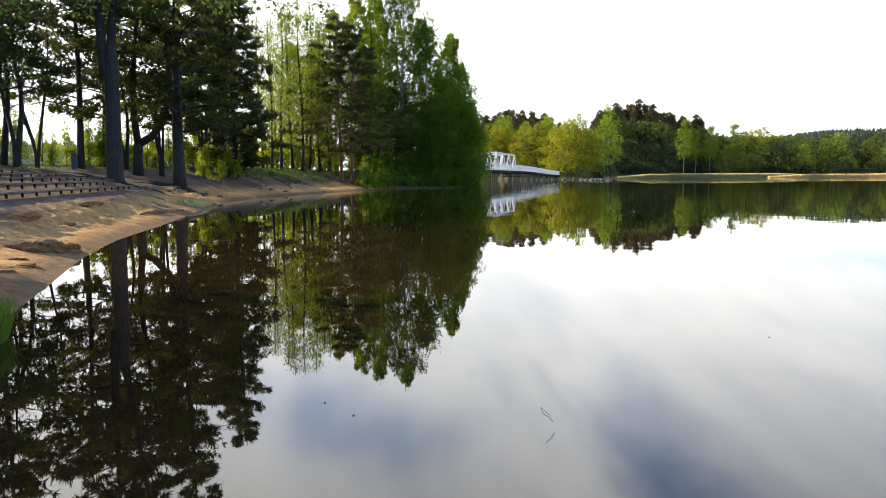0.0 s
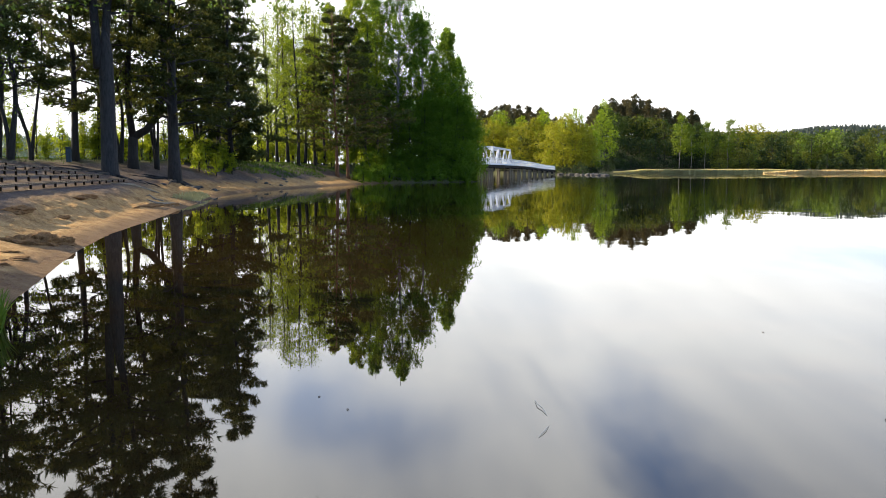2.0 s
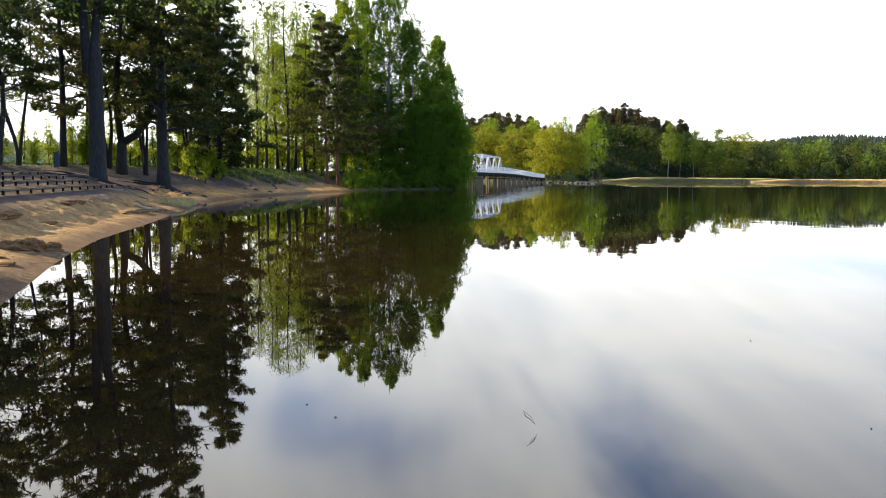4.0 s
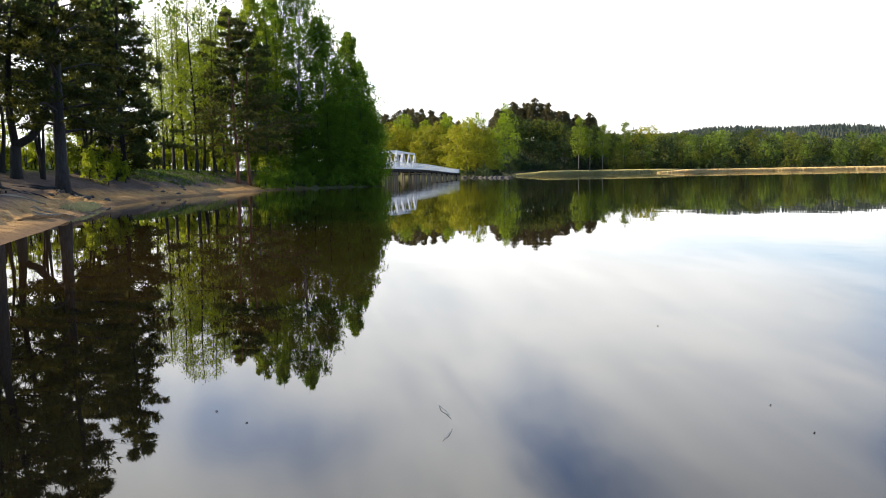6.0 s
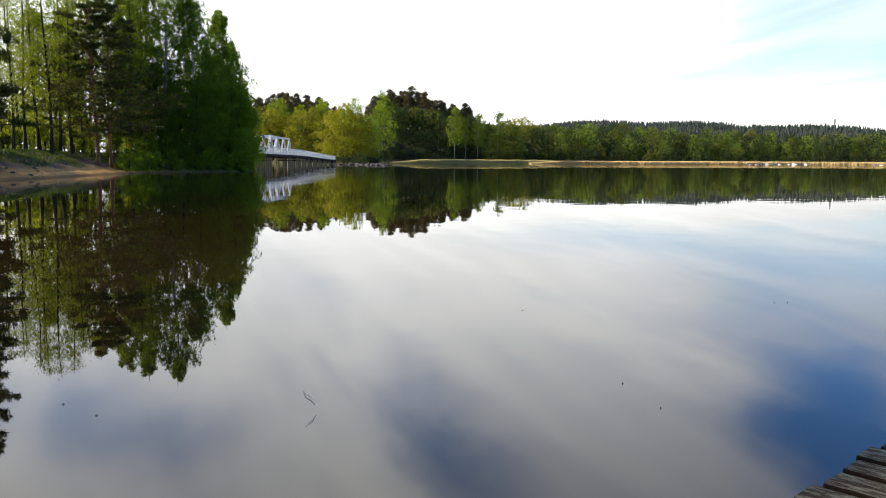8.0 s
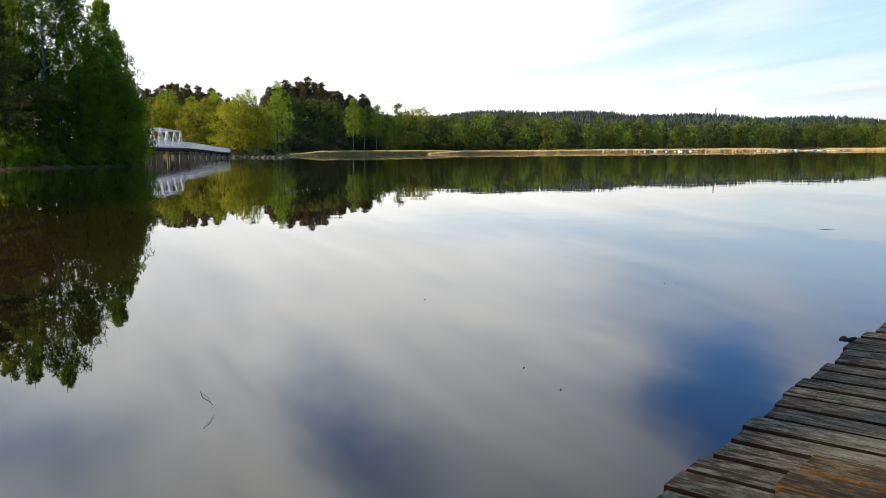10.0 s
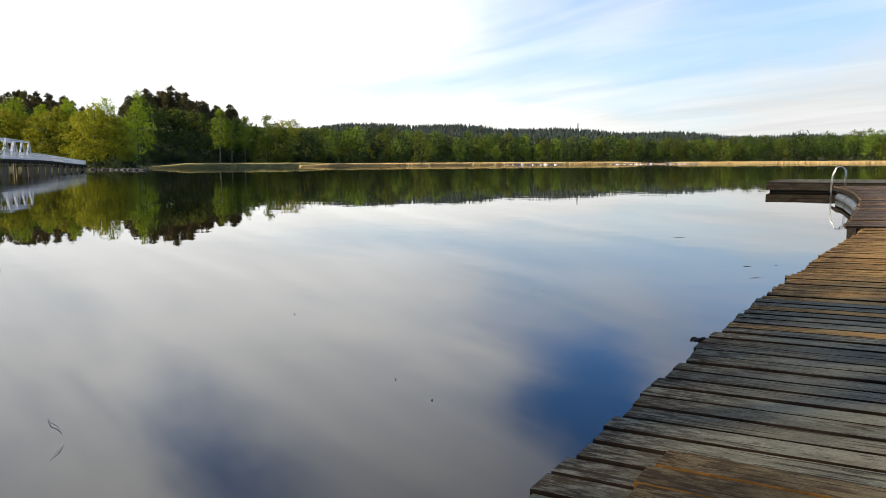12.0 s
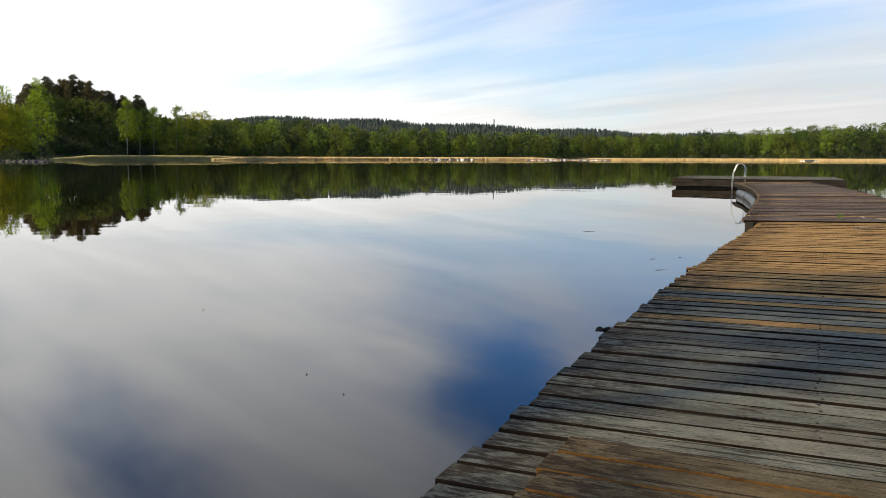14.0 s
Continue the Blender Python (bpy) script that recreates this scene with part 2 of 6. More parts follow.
def water_material():
    m, n = material("lake_water")
    p = place(n)
    dist = n.vmath("LENGTH", p)
    breeze = n.noise(n.mapped(p, (0.012, 0.012, 1)), 1.0, 3)
    rip = n.noise(n.mapped(p, (0.7, 2.2, 1), (0, 0, radians(-30))), 1.0, 3, 0.5)
    slow = n.noise(p, 0.45, 2)
    windy = n.math("MULTIPLY", n.remap(dist, 14.0, 120.0, 0.06, 1.0), n.remap(breeze, 0.35, 0.65, 0.4, 1.0))
    windy = n.math("MULTIPLY", windy, n.remap(dist, 200.0, 420.0, 1.0, 2.0))
    h = n.math("ADD", n.math("MULTIPLY", n.math("MULTIPLY", rip, windy), 0.010), n.math("MULTIPLY", slow, 0.003))
    bump = n.add("ShaderNodeBump", {"Height": h, "Strength": 1.0, "Distance": 1.0}).outputs[0]
    b = n.add("ShaderNodeBsdfPrincipled", {"Base Color": (0.017, 0.0105, 0.004, 1), "Roughness": 0.012, "IOR": 1.44, "Normal": bump})
    n.tree.links.new(b.outputs[0], n.add("ShaderNodeOutputMaterial").inputs[0])
    return m


def plank_material(name, dark, mid_c, light, brown=0.25, tint=(0.30, 0.16, 0.06)):
    m, n = material(name)
    v = local(n)
    r = n.add("ShaderNodeObjectInfo").outputs["Random"]
    shift = n.add("ShaderNodeCombineXYZ", {0: n.math("MULTIPLY", r, 37.0), 1: n.math("MULTIPLY", r, 91.0), 2: 0.0}).outputs[0]
    v = n.vmath("ADD", v, shift)
    grain = n.noise(n.mapped(v, (3.4, 58, 58)), 1.6, 8, 0.74, 1.0)
    speck = n.noise(n.mapped(v, (1.0, 2.4, 2.4)), 46.0, 4, 0.7)
    cracks = n.noise(n.mapped(v, (1.0, 42, 42), loc=(3, 5, 2)), 1.3, 3, 0.5, 0.3)
    blot = n.noise(n.mapped(v, (1, 2.2, 1)), 4.0, 6, 0.65)
    knots = n.add("ShaderNodeTexVoronoi", {"Vector": n.mapped(v, (2.0, 7.0, 7.0)), "Scale": 1.0}).outputs["Distance"]
    f = n.math("ADD", n.math("ADD", n.math("MULTIPLY", grain, 0.30), n.math("MULTIPLY", blot, 0.30)), n.math("ADD", n.math("MULTIPLY", r, 0.07), n.math("MULTIPLY", speck, 0.32)))
    col = n.ramp(f, [(0.36, dark), (0.475, mid_c), (0.60, light)])
    col = n.mix(n.math("MULTIPLY", n.remap(n.noise(v, 0.8, 4), 0.45, 0.7), brown), col, tint)
    split = n.remap(cracks, 0.35, 0.39, 1.0, 0.0)
    rot = n.math("MULTIPLY", n.remap(n.noise(n.mapped(v, (4, 14, 14), loc=(7, 1, 0)), 1.5, 5, 0.7), 0.55, 0.63), n.remap(n.noise(v, 1.1, 2), 0.45, 0.6))
    col = n.mix(n.math("MULTIPLY", rot, 0.75), col, (0.035, 0.020, 0.012))
    col = n.mix(n.math("MULTIPLY", split, 0.8), col, (0.018, 0.013, 0.010))
    nick = n.remap(n.noise(n.mapped(v, (8, 55, 55), loc=(1, 2, 9)), 1.0, 4, 0.6), 0.60, 0.66)
    col = n.mix(n.math("MULTIPLY", nick, 0.7), col, (0.03, 0.022, 0.016))
    col = n.mix(n.remap(knots, 0.06, 0.17, 0.8, 0.0), col, (0.05, 0.032, 0.022))
    # the rotted, dirty outer end
    along_x = n.add("ShaderNodeSeparateXYZ", {0: local(n)}).outputs[0]
    end = n.math("MULTIPLY", n.remap(n.math("ADD", along_x, n.math("MULTIPLY", blot, 0.5)), 0.30, 0.85, 0.85, 0.0), n.remap(n.noise(n.mapped(v, (9, 30, 30)), 1.2, 5, 0.7), 0.42, 0.56))
    col = n.mix(end, col, (0.030, 0.020, 0.013))
    rough = n.remap(f, 0.3, 0.8, 0.62, 0.85)
    hgt = n.math("SUBTRACT", grain, n.math("MULTIPLY", split, 0.9))
    finish(n, col, rough, n.math("ADD", hgt, n.math("MULTIPLY", speck, 0.5)), 0.9, 0.010, spec=0.02)
    return m


GROUND, WATER = ground_material(), water_material()
PLANK = plank_material("weathered_plank", (0.042, 0.043, 0.034), (0.122, 0.122, 0.094), (0.245, 0.246, 0.190), 0.08)
PLANK_BROWN = plank_material("brown_plank", (0.07, 0.040, 0.016), (0.335, 0.200, 0.072), (0.54, 0.36, 0.150), 0.45)
PLANK_DULL = plank_material("dull_brown_plank", (0.038, 0.028, 0.022), (0.125, 0.098, 0.080), (0.24, 0.198, 0.168), 0.15)
PLANK_STAINED = plank_material("stained_brown_plank", (0.028, 0.020, 0.010), (0.092, 0.072, 0.040), (0.190, 0.157, 0.096), 0.45, (0.155, 0.085, 0.024))
BENCH = plank_material("pale_bench_plank", (0.09, 0.072, 0.050), (0.27, 0.225, 0.165), (0.44, 0.385, 0.30), 0.2)
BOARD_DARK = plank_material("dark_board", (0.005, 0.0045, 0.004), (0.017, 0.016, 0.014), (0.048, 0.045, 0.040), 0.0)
BOARD_WARM = plank_material("fascia_board", (0.12, 0.082, 0.05), (0.26, 0.19, 0.13), (0.42, 0.34, 0.25))
WHITE_WOOD = speckled("white_painted_wood", (0.55, 0.56, 0.57), (0.82, 0.82, 0.81), 3.0, 0.6)
PILE = speckled("weathered_post", (0.055, 0.045, 0.033), (0.30, 0.235, 0.15), 4.0, 0.85)
STEEL = speckled("brushed_steel", (0.42, 0.43, 0.44), (0.62, 0.63, 0.64), 30.0, 0.3, 0.05, 1.0)
PIPE = speckled("grey_plastic_pipe", (0.03, 0.036, 0.042), (0.09, 0.105, 0.12), 5.0, 0.5)
RUBBER = speckled("black_rubber", (0.008, 0.008, 0.008), (0.025, 0.025, 0.025), 20.0, 0.8, spec=0.1)
BOARD_EDGE = speckled("orange_board_side", (0.035, 0.018, 0.007), (0.13, 0.070, 0.022), 9.0, 0.9, spec=0.0)
# shade inside the plank gaps, put into the colour of the side faces
PLANK_GAP_SHADE = speckled("gap_shaded_plank_side", (0.005, 0.004, 0.003), (0.020, 0.015, 0.012), 6.0, 0.95, spec=0.0)
NAIL = speckled("rusty_nail", (0.02, 0.016, 0.014), (0.07, 0.05, 0.04), 40.0, 0.6, metal=0.6)
BLUE_BIN = speckled("blue_painted_steel", (0.010, 0.032, 0.052), (0.022, 0.060, 0.095), 5.0, 0.5)
STONE = speckled("grey_stone", (0.022, 0.021, 0.020), (0.085, 0.082, 0.078), 1.2, 0.9, 0.6, 0, 0.08)
PALE_TWIG = speckled("bleached_twig", (0.30, 0.26, 0.20), (0.62, 0.57, 0.48), 20.0, 0.9)
TWIG = speckled("dry_twig", (0.12, 0.09, 0.06), (0.36, 0.29, 0.20), 20.0, 0.9)
WEED = speckled("dark_washed_up_weed", (0.035, 0.020, 0.012), (0.16, 0.095, 0.055), 6.0, 0.95, 0.8)
# darker than the beach sand, for the mounds and ridges
DARK_SAND = speckled("dark_dug_sand", (0.10, 0.055, 0.026), (0.30, 0.17, 0.075), 5.0, 0.95, 0.9, 0, 0.03, 0.1)
HULL_WHITE = speckled("white_hull", (0.62, 0.63, 0.65), (0.80, 0.80, 0.80), 1.0, 0.35)
HULL_RED = speckled("red_cover", (0.30, 0.03, 0.04), (0.45, 0.06, 0.07), 1.0, 0.6)
HULL_BLUE = speckled("blue_cover", (0.03, 0.06, 0.16), (0.06, 0.11, 0.26), 1.0, 0.6)
CHIMNEY = speckled("chimney_concrete", (0.10, 0.10, 0.11), (0.18, 0.18, 0.19), 0.2, 0.9)


# ---- mesh helpers ----
def mesh_of(name, verts, faces, mat, rounded=False):
    me = bpy.data.meshes.new(name)
    me.from_pydata(verts, [], faces)
    me.materials.append(mat)
    if rounded:
        me.polygons.foreach_set("use_smooth", [True] * len(me.polygons))
    me.update()
    return me


def part(name, data, parent, label=""):
    """data: a mesh, linked as one object under a thing."""
    ob = new(name, data)
    ob.parent = parent
    if label:
        ob["label"] = label
    return ob


def thing(name, m, label, category, group="", kind=""):
    ob = new(name)
    ob.empty_display_size = 0.2
    ob.matrix_world = m
    return tagged(ob, label, category, group, kind)


class Shape:
    """Collects tubes, boxes and prisms into one mesh."""

    def __init__(self):
        self.v, self.f = [], []

    def tube(self, path, radii, n=7, cap=True):
        path = [Vector(p) for p in path]
        base, side = len(self.v), None
        for i, (p, r) in enumerate(zip(path, radii)):
            d = (path[min(i + 1, len(path) - 1)] - path[max(i - 1, 0)]).normalized()
            ref = Vector((1, 0, 0)) if abs(d.x) < 0.9 else Vector((0, 1, 0))
            a = d.cross(ref).normalized() if side is None else (side - d * side.dot(d)).normalized()
            side = a
            b = d.cross(a)
            for k in range(n):
                t = 2 * math.pi * k / n
                self.v.append(tuple(p + (a * math.cos(t) + b * math.sin(t)) * r))
        for i in range(len(path) - 1):
            for k in range(n):
                q = base + i * n
                self.f.append((q + k, q + (k + 1) % n, q + n + (k + 1) % n, q + n + k))
        if cap:
            self.f.append(tuple(base + k for k in reversed(range(n))))
            self.f.append(tuple(base + (len(path) - 1) * n + k for k in range(n)))
        return self

    def box(self, centre, size, m=None, bevel=0.0):
        """A box, its upper edges chamfered by bevel."""
        cx, cy, cz = centre
        sx, sy, sz = (s / 2 for s in size)
        b = min(bevel, sx * 0.6, sy * 0.6, sz * 0.9)
        rings = [(sx, sy, -sz), (sx, sy, sz - b), (sx - b, sy - b, sz)] if b > 0 else [(sx, sy, -sz), (sx, sy, sz)]
        base = len(self.v)
        for x, y, z in rings:
            for u, v in ((-x, -y), (x, -y), (x, y), (-x, y)):
                p = Vector((cx + u, cy + v, cz + z))
                self.v.append(tuple(m @ p if m else p))
        k = len(rings)
        self.f.append((base + 3, base + 2, base + 1, base))
        for i in range(k - 1):
            for j in range(4):
                q = base + 4 * i
                self.f.append((q + j, q + (j + 1) % 4, q + 4 + (j + 1) % 4, q + 4 + j))
        q = base + 4 * (k - 1)
        self.f.append((q, q + 1, q + 2, q + 3))
        return self

    def beam(self, a, b, wide, high):
        """A square timber from a to b."""
        a, b = Vector(a), Vector(b)
        d = b - a
        x = d.normalized()
        y = Vector((0, 0, 1)).cross(x)
        y = y.normalized() if y.length > 1e-4 else Vector((0, 1, 0))
        z = x.cross(y)
        m = Matrix((x, y, z)).transposed().to_4x4()
        m.translation = (a + b) / 2
        return self.box((0, 0, 0), (d.length, wide, high), m)

    def mesh(self, name, mat, rounded=False):
        return mesh_of(name, self.v, self.f, mat, rounded)


def leaf_cloud(name, centres, size, mat, rng, aspect=0.7, droop=0.0, outward=None, loose=0.6):
    """One small folded leaf spray per centre."""
    n = len(centres)
    a = rng.normal(size=(n, 3))
    a[:, 2] -= droop
    if outward is not None:
        face = outward / (np.linalg.norm(outward, axis=1)[:, None] + 1e-9) + rng.normal(0, loose, (n, 3))
        face /= np.linalg.norm(face, axis=1)[:, None]
        a -= face * np.sum(a * face, axis=1)[:, None]
    a /= np.linalg.norm(a, axis=1)[:, None]
    b = np.cross(a, rng.normal(size=(n, 3)) if outward is None else face)
    b /= np.linalg.norm(b, axis=1)[:, None] + 1e-9
    c = np.cross(a, b)
    s = (size * rng.uniform(0.6, 1.35, n))[:, None]
    wide = s * aspect * rng.uniform(0.6, 1.1, n)[:, None]
    v = np.empty((n, 4, 3))
    v[:, 0] = centres - a * s * 0.5
    v[:, 1] = centres + b * wide * 0.5 + c * s * 0.12
    v[:, 2] = centres + a * s * 0.5
    v[:, 3] = centres - b * wide * 0.5 + c * s * 0.12
    return quads(name, v.reshape(-1, 3), 4, mat)


def quads(name, v, k, mat):
    """A mesh of loose faces of k corners each."""
    n = len(v) // k
    me = bpy.data.meshes.new(name)
    me.vertices.add(n * k)
    me.vertices.foreach_set("co", np.asarray(v, np.float32).ravel())
    me.loops.add(n * k)
    me.loops.foreach_set("vertex_index", np.arange(n * k, dtype=np.int32))
    me.polygons.add(n)
    me.polygons.foreach_set("loop_start", np.arange(0, n * k, k, dtype=np.int32))
    me.materials.append(mat)
    me.update(calc_edges=True)
    me.validate()
    return me


def tufts(name, centres, size, mat, rng, blades=9, ways=None, width=0.10):
    """Needle brushes: thin blades round each centre."""
    n = len(centres)
    c = np.repeat(centres, blades, 0)
    d = rng.normal(size=(n * blades, 3))
    if ways is not None:
        d += np.repeat(ways, blades, 0) * 1.1
    d /= np.linalg.norm(d, axis=1)[:, None]
    s = np.repeat(size * rng.uniform(0.7, 1.25, n), blades)[:, None]
    side = np.cross(d, rng.normal(size=d.shape))
    side /= np.linalg.norm(side, axis=1)[:, None]
    v = np.empty((n * blades, 3, 3))
    v[:, 0] = c - side * s * width
    v[:, 1] = c + side * s * width
    v[:, 2] = c + d * s
    return quads(name, v.reshape(-1, 3), 3, mat)


def az(a, d):
    """The plan place at a bearing (degrees clockwise from +y) and a distance from the landing stage."""
    return d * math.sin(radians(a)), d * math.cos(radians(a))


# ---- ground, shores and water ----
SPIT = np.array([(-6, -90), (-3.4, -25), (-2.5, -4), (-2.8, 3.5), (-3.05, 6.4), (-3.8, 9.06), (-4.11, 10.67), (-4.52, 12.6), (-4.94, 14.8),
                 (-5.44, 18.3), (-5.6, 21.1), (-5.8, 25.1), (-6.46, 33.6), (-7.1, 42.4), (-7.0, 51.7), (-6.3, 58.7), (-4.57, 63.6),
                 (-3.0, 69.5), (0.0, 79.3), (4.0, 89), (9, 93), (13, 95), (16.6, 98), (18, 104), (15, 114), (4, 124), (-14, 130), (-40, 124),
                 (-46, 90), (-46, 30), (-60, -90)])


def away(a):
    """How much farther off the open far shore lies than the wooded hill beside it, by bearing."""
    return np.interp(a, (17.3, 19.5, 24, 33, 43, 50, 58, 85), (1.0, 1.75, 1.85, 1.9, 1.75, 1.6, 1.55, 1.55))


MAIN = np.array([az(a, d * away(a)) for a, d in ((2, 360), (8, 306), (12, 284), (15, 258), (16.5, 247), (19, 216), (26, 212), (31, 222), (36, 240), (43, 276),
                                      (50, 316), (58, 333), (70, 339), (85, 342), (110, 330), (130, 420), (110, 1900), (70, 1900), (40, 1700), (8, 2900))])
WEST = np.array([az(a, d) for a, d in ((-80, 900), (-30, 520), (-12, 480), (-4, 560), (-4, 2900), (-45, 2900), (-90, 2900))])


def inside_distance(px, py, poly):
    """Metres from the polygon's edge, positive inside."""
    best, ins = np.full(px.shape, 1e9), np.zeros(px.shape, bool)
    for (x0, y0), (x1, y1) in zip(poly, np.roll(poly, -1, 0)):
        dx, dy = x1 - x0, y1 - y0
        t = np.clip(((px - x0) * dx + (py - y0) * dy) / (dx * dx + dy * dy), 0, 1)
        best = np.minimum(best, np.hypot(px - x0 - t * dx, py - y0 - t * dy))
        cross = ((y0 > py) != (y1 > py)) & (px < dx * (py - y0) / (dy if dy else 1e-9) + x0)
        ins ^= cross
    return np.where(ins, best, -best)


def smooth(v, a, b):
    t = np.clip((v - a) / (b - a), 0, 1)
    return t * t * (3 - 2 * t)


def bumps(x, y):
    """Smooth value noise from 0 to 1."""
    i, j = np.floor(x), np.floor(y)
    u, v = x - i, y - j
    u, v = u * u * (3 - 2 * u), v * v * (3 - 2 * v)

    def rnd(a, b):
        t = np.sin(a * 127.1 + b * 311.7) * 43758.5453
        return t - np.floor(t)
    return (rnd(i, j) * (1 - u) + rnd(i + 1, j) * u) * (1 - v) + (rnd(i, j + 1) * (1 - u) + rnd(i + 1, j + 1) * u) * v


def land(px, py):
    px, py = np.asarray(px, float), np.asarray(py, float)
    d = inside_distance(px, py, SPIT)
    d = d + 0.25 * np.sin(py * 0.9 + px * 0.4) * np.clip(d / 3, 0, 1)
    steep = 1 + 0.5 * smooth(py, 48, 62) - 0.55 * smooth(-py, -9, 2)
    z1 = np.interp(d * steep, (-60, -15, -3, 0, 0.5, 1.3, 2.6, 3.7, 6.5, 11, 30), (-6, -3, -0.6, 0.0, 0.13, 0.28, 0.44, 0.78, 1.40, 2.12, 2.3))
    z1 = z1 + 0.06 * np.sin(px * 1.3 + 2 * np.sin(py * 0.7)) * np.sin(py * 1.1) * smooth(d, 0.5, 3)
    z1 = z1 + 0.03 * np.sin(px * 4.1 + 1.7 * np.sin(py * 2.3)) * np.sin(py * 3.3 + px) * smooth(d, 0.3, 1.2)
    rough = 1 - np.abs(2 * bumps(px * 2.6 + 3, py * 1.9 + 7) - 1)
    fine = 1 - np.abs(2 * bumps(px * 6.1 + 1, py * 4.7 + 2) - 1)
    z1 = z1 + (0.10 * (rough - 0.5) + 0.07 * (fine - 0.5)) * smooth(d, 0.9, 1.8) * (1 - smooth(d, 3.2, 4.0)) * (1 - smooth(py, 34, 44)) * smooth(py, 4, 9) * smooth(-px, 1.5, 4.0)
    dug = (bumps(px * 1.6, py * 1.1) - 0.5) * 0.18 + (bumps(px * 4.3 + 9, py * 3.1) - 0.5) * 0.15 + (bumps(px * 9 + 3, py * 7) - 0.5) * 0.10
    z1 = z1 + dug * smooth(d, 0.5, 1.8) * smooth(-px, 1.5, 4.0) * (1 - smooth(py, 50, 70)) * (1 - 0.7 * smooth(d, 3.5, 5.5))
    # the gentle terrace that the benches stand on
    row = -(px + 8.05 + 0.0885 * (py - 16.5))
    terrace = 0.89 + 0.155 * np.clip(row, -0.3, 8)
    on = smooth(row, -1.9, -0.1) * smooth(py, 9, 14) * (1 - smooth(py, 38, 42))
    z1 = np.where(d > 0, z1 + np.maximum(terrace - z1, 0) * on, z1)
    d2 = inside_distance(px, py, MAIN)
    far = np.hypot(px, py)
    bear = np.degrees(np.arctan2(px, py))
    z2 = np.interp(d2, (-400, -40, 0, 12, 60), (-8, -2, 0.0, 1.0, 2.2))
    lee = smooth(bear, 18.0, 20.5)
    z2 = z2 + smooth((d2 - 3 - 17 * lee) / (37 + 13 * lee), 0, 1) * np.interp(bear, (7, 10, 14, 18, 21, 24, 27, 30), (9, 10, 10, 10, 8.5, 5, 1.5, 0)) * away(bear) * np.exp(-((far / away(bear) - 300) / 70) ** 2)
    z2 = z2 + smooth(d2, 0, 60) * smooth(far, 620, 930) * (np.interp(bear, (0, 20, 36, 45, 58, 66, 80), (26, 32, 42, 36, 26, 19, 15)) + 1.5 * np.sin(bear * 0.8))
    z2 = z2 + smooth(d2, 5, 60) * 8 * smooth(bear, 60, 78) * smooth(far, 500, 600)
    d3 = inside_distance(px, py, WEST)
    z3 = np.interp(d3, (-400, -40, 0, 30, 130, 300), (-8, -2, 0, 3.0, 17, 24))
    return np.maximum(np.maximum(z1, z2), z3)


def spaced(marks):
    """Lines of a grid: (from, to, step) in turn."""
    out = []
    for a, b, s in marks:
        out.extend(np.arange(a, b, s))
    return np.array(out)


gx = spaced(((-3000, -600, 240), (-600, -120, 40), (-120, -62, 6), (-62, -24, 1.5), (-24, -11, 0.4), (-11, -9, 0.14), (-9, -4, 0.075), (-4, -3, 0.14), (-3, 2, 0.4), (2, 26, 1.2), (26, 180, 7), (180, 1000, 18), (1000, 3001, 200)))
gy = spaced(((-3000, -300, 300), (-300, -30, 27), (-30, 0, 2.5), (0, 8, 0.4), (8, 24, 0.09), (24, 32, 0.13), (32, 46, 0.25), (46, 135, 0.9), (135, 460, 9), (460, 1000, 18), (1000, 3001, 200)))
X, Y = np.meshgrid(gx, gy)
Z = land(X, Y)
idx = np.arange(X.size).reshape(X.shape)
cells = np.stack([idx[:-1, :-1], idx[:-1, 1:], idx[1:, 1:], idx[1:, :-1]], -1).reshape(-1, 4)
ground = new("ground", mesh_of("ground", np.stack([X, Y, Z], -1).reshape(-1, 3).tolist(), cells.tolist(), GROUND, True))
tagged(ground, "sandy lake shore and wooded land under the trees", "ground", kind="structure")


def floor_at(x, y):
    return float(land(np.array([x]), np.array([y]))[0])


water = new("water", mesh_of("water", [(-3000, -3000, 0), (3000, -3000, 0), (3000, 3000, 0), (-3000, 3000, 0)], [(0, 1, 2, 3)], WATER))
tagged(water, "calm dark brown lake water mirroring sky and trees", "lake", kind="structure")


# ---- trees ----
def trunk_path(rng, h, lean=0.02, wobble=0.12, n=9):
    lx, ly = rng.normal(0, lean, 2)
    ph = rng.uniform(0, 6, 2)
    return [(lx * h * t + wobble * math.sin(ph[0] + 5 * t) * t, ly * h * t + wobble * math.sin(ph[1] + 4 * t) * t, h * t) for t in np.linspace(0, 1, n)]


def along(path, t):
    k = min(max(t, 0.0), 0.999) * (len(path) - 1)
    i = int(k)
    a, b = Vector(path[i]), Vector(path[i + 1])
    return a.lerp(b, k - i)


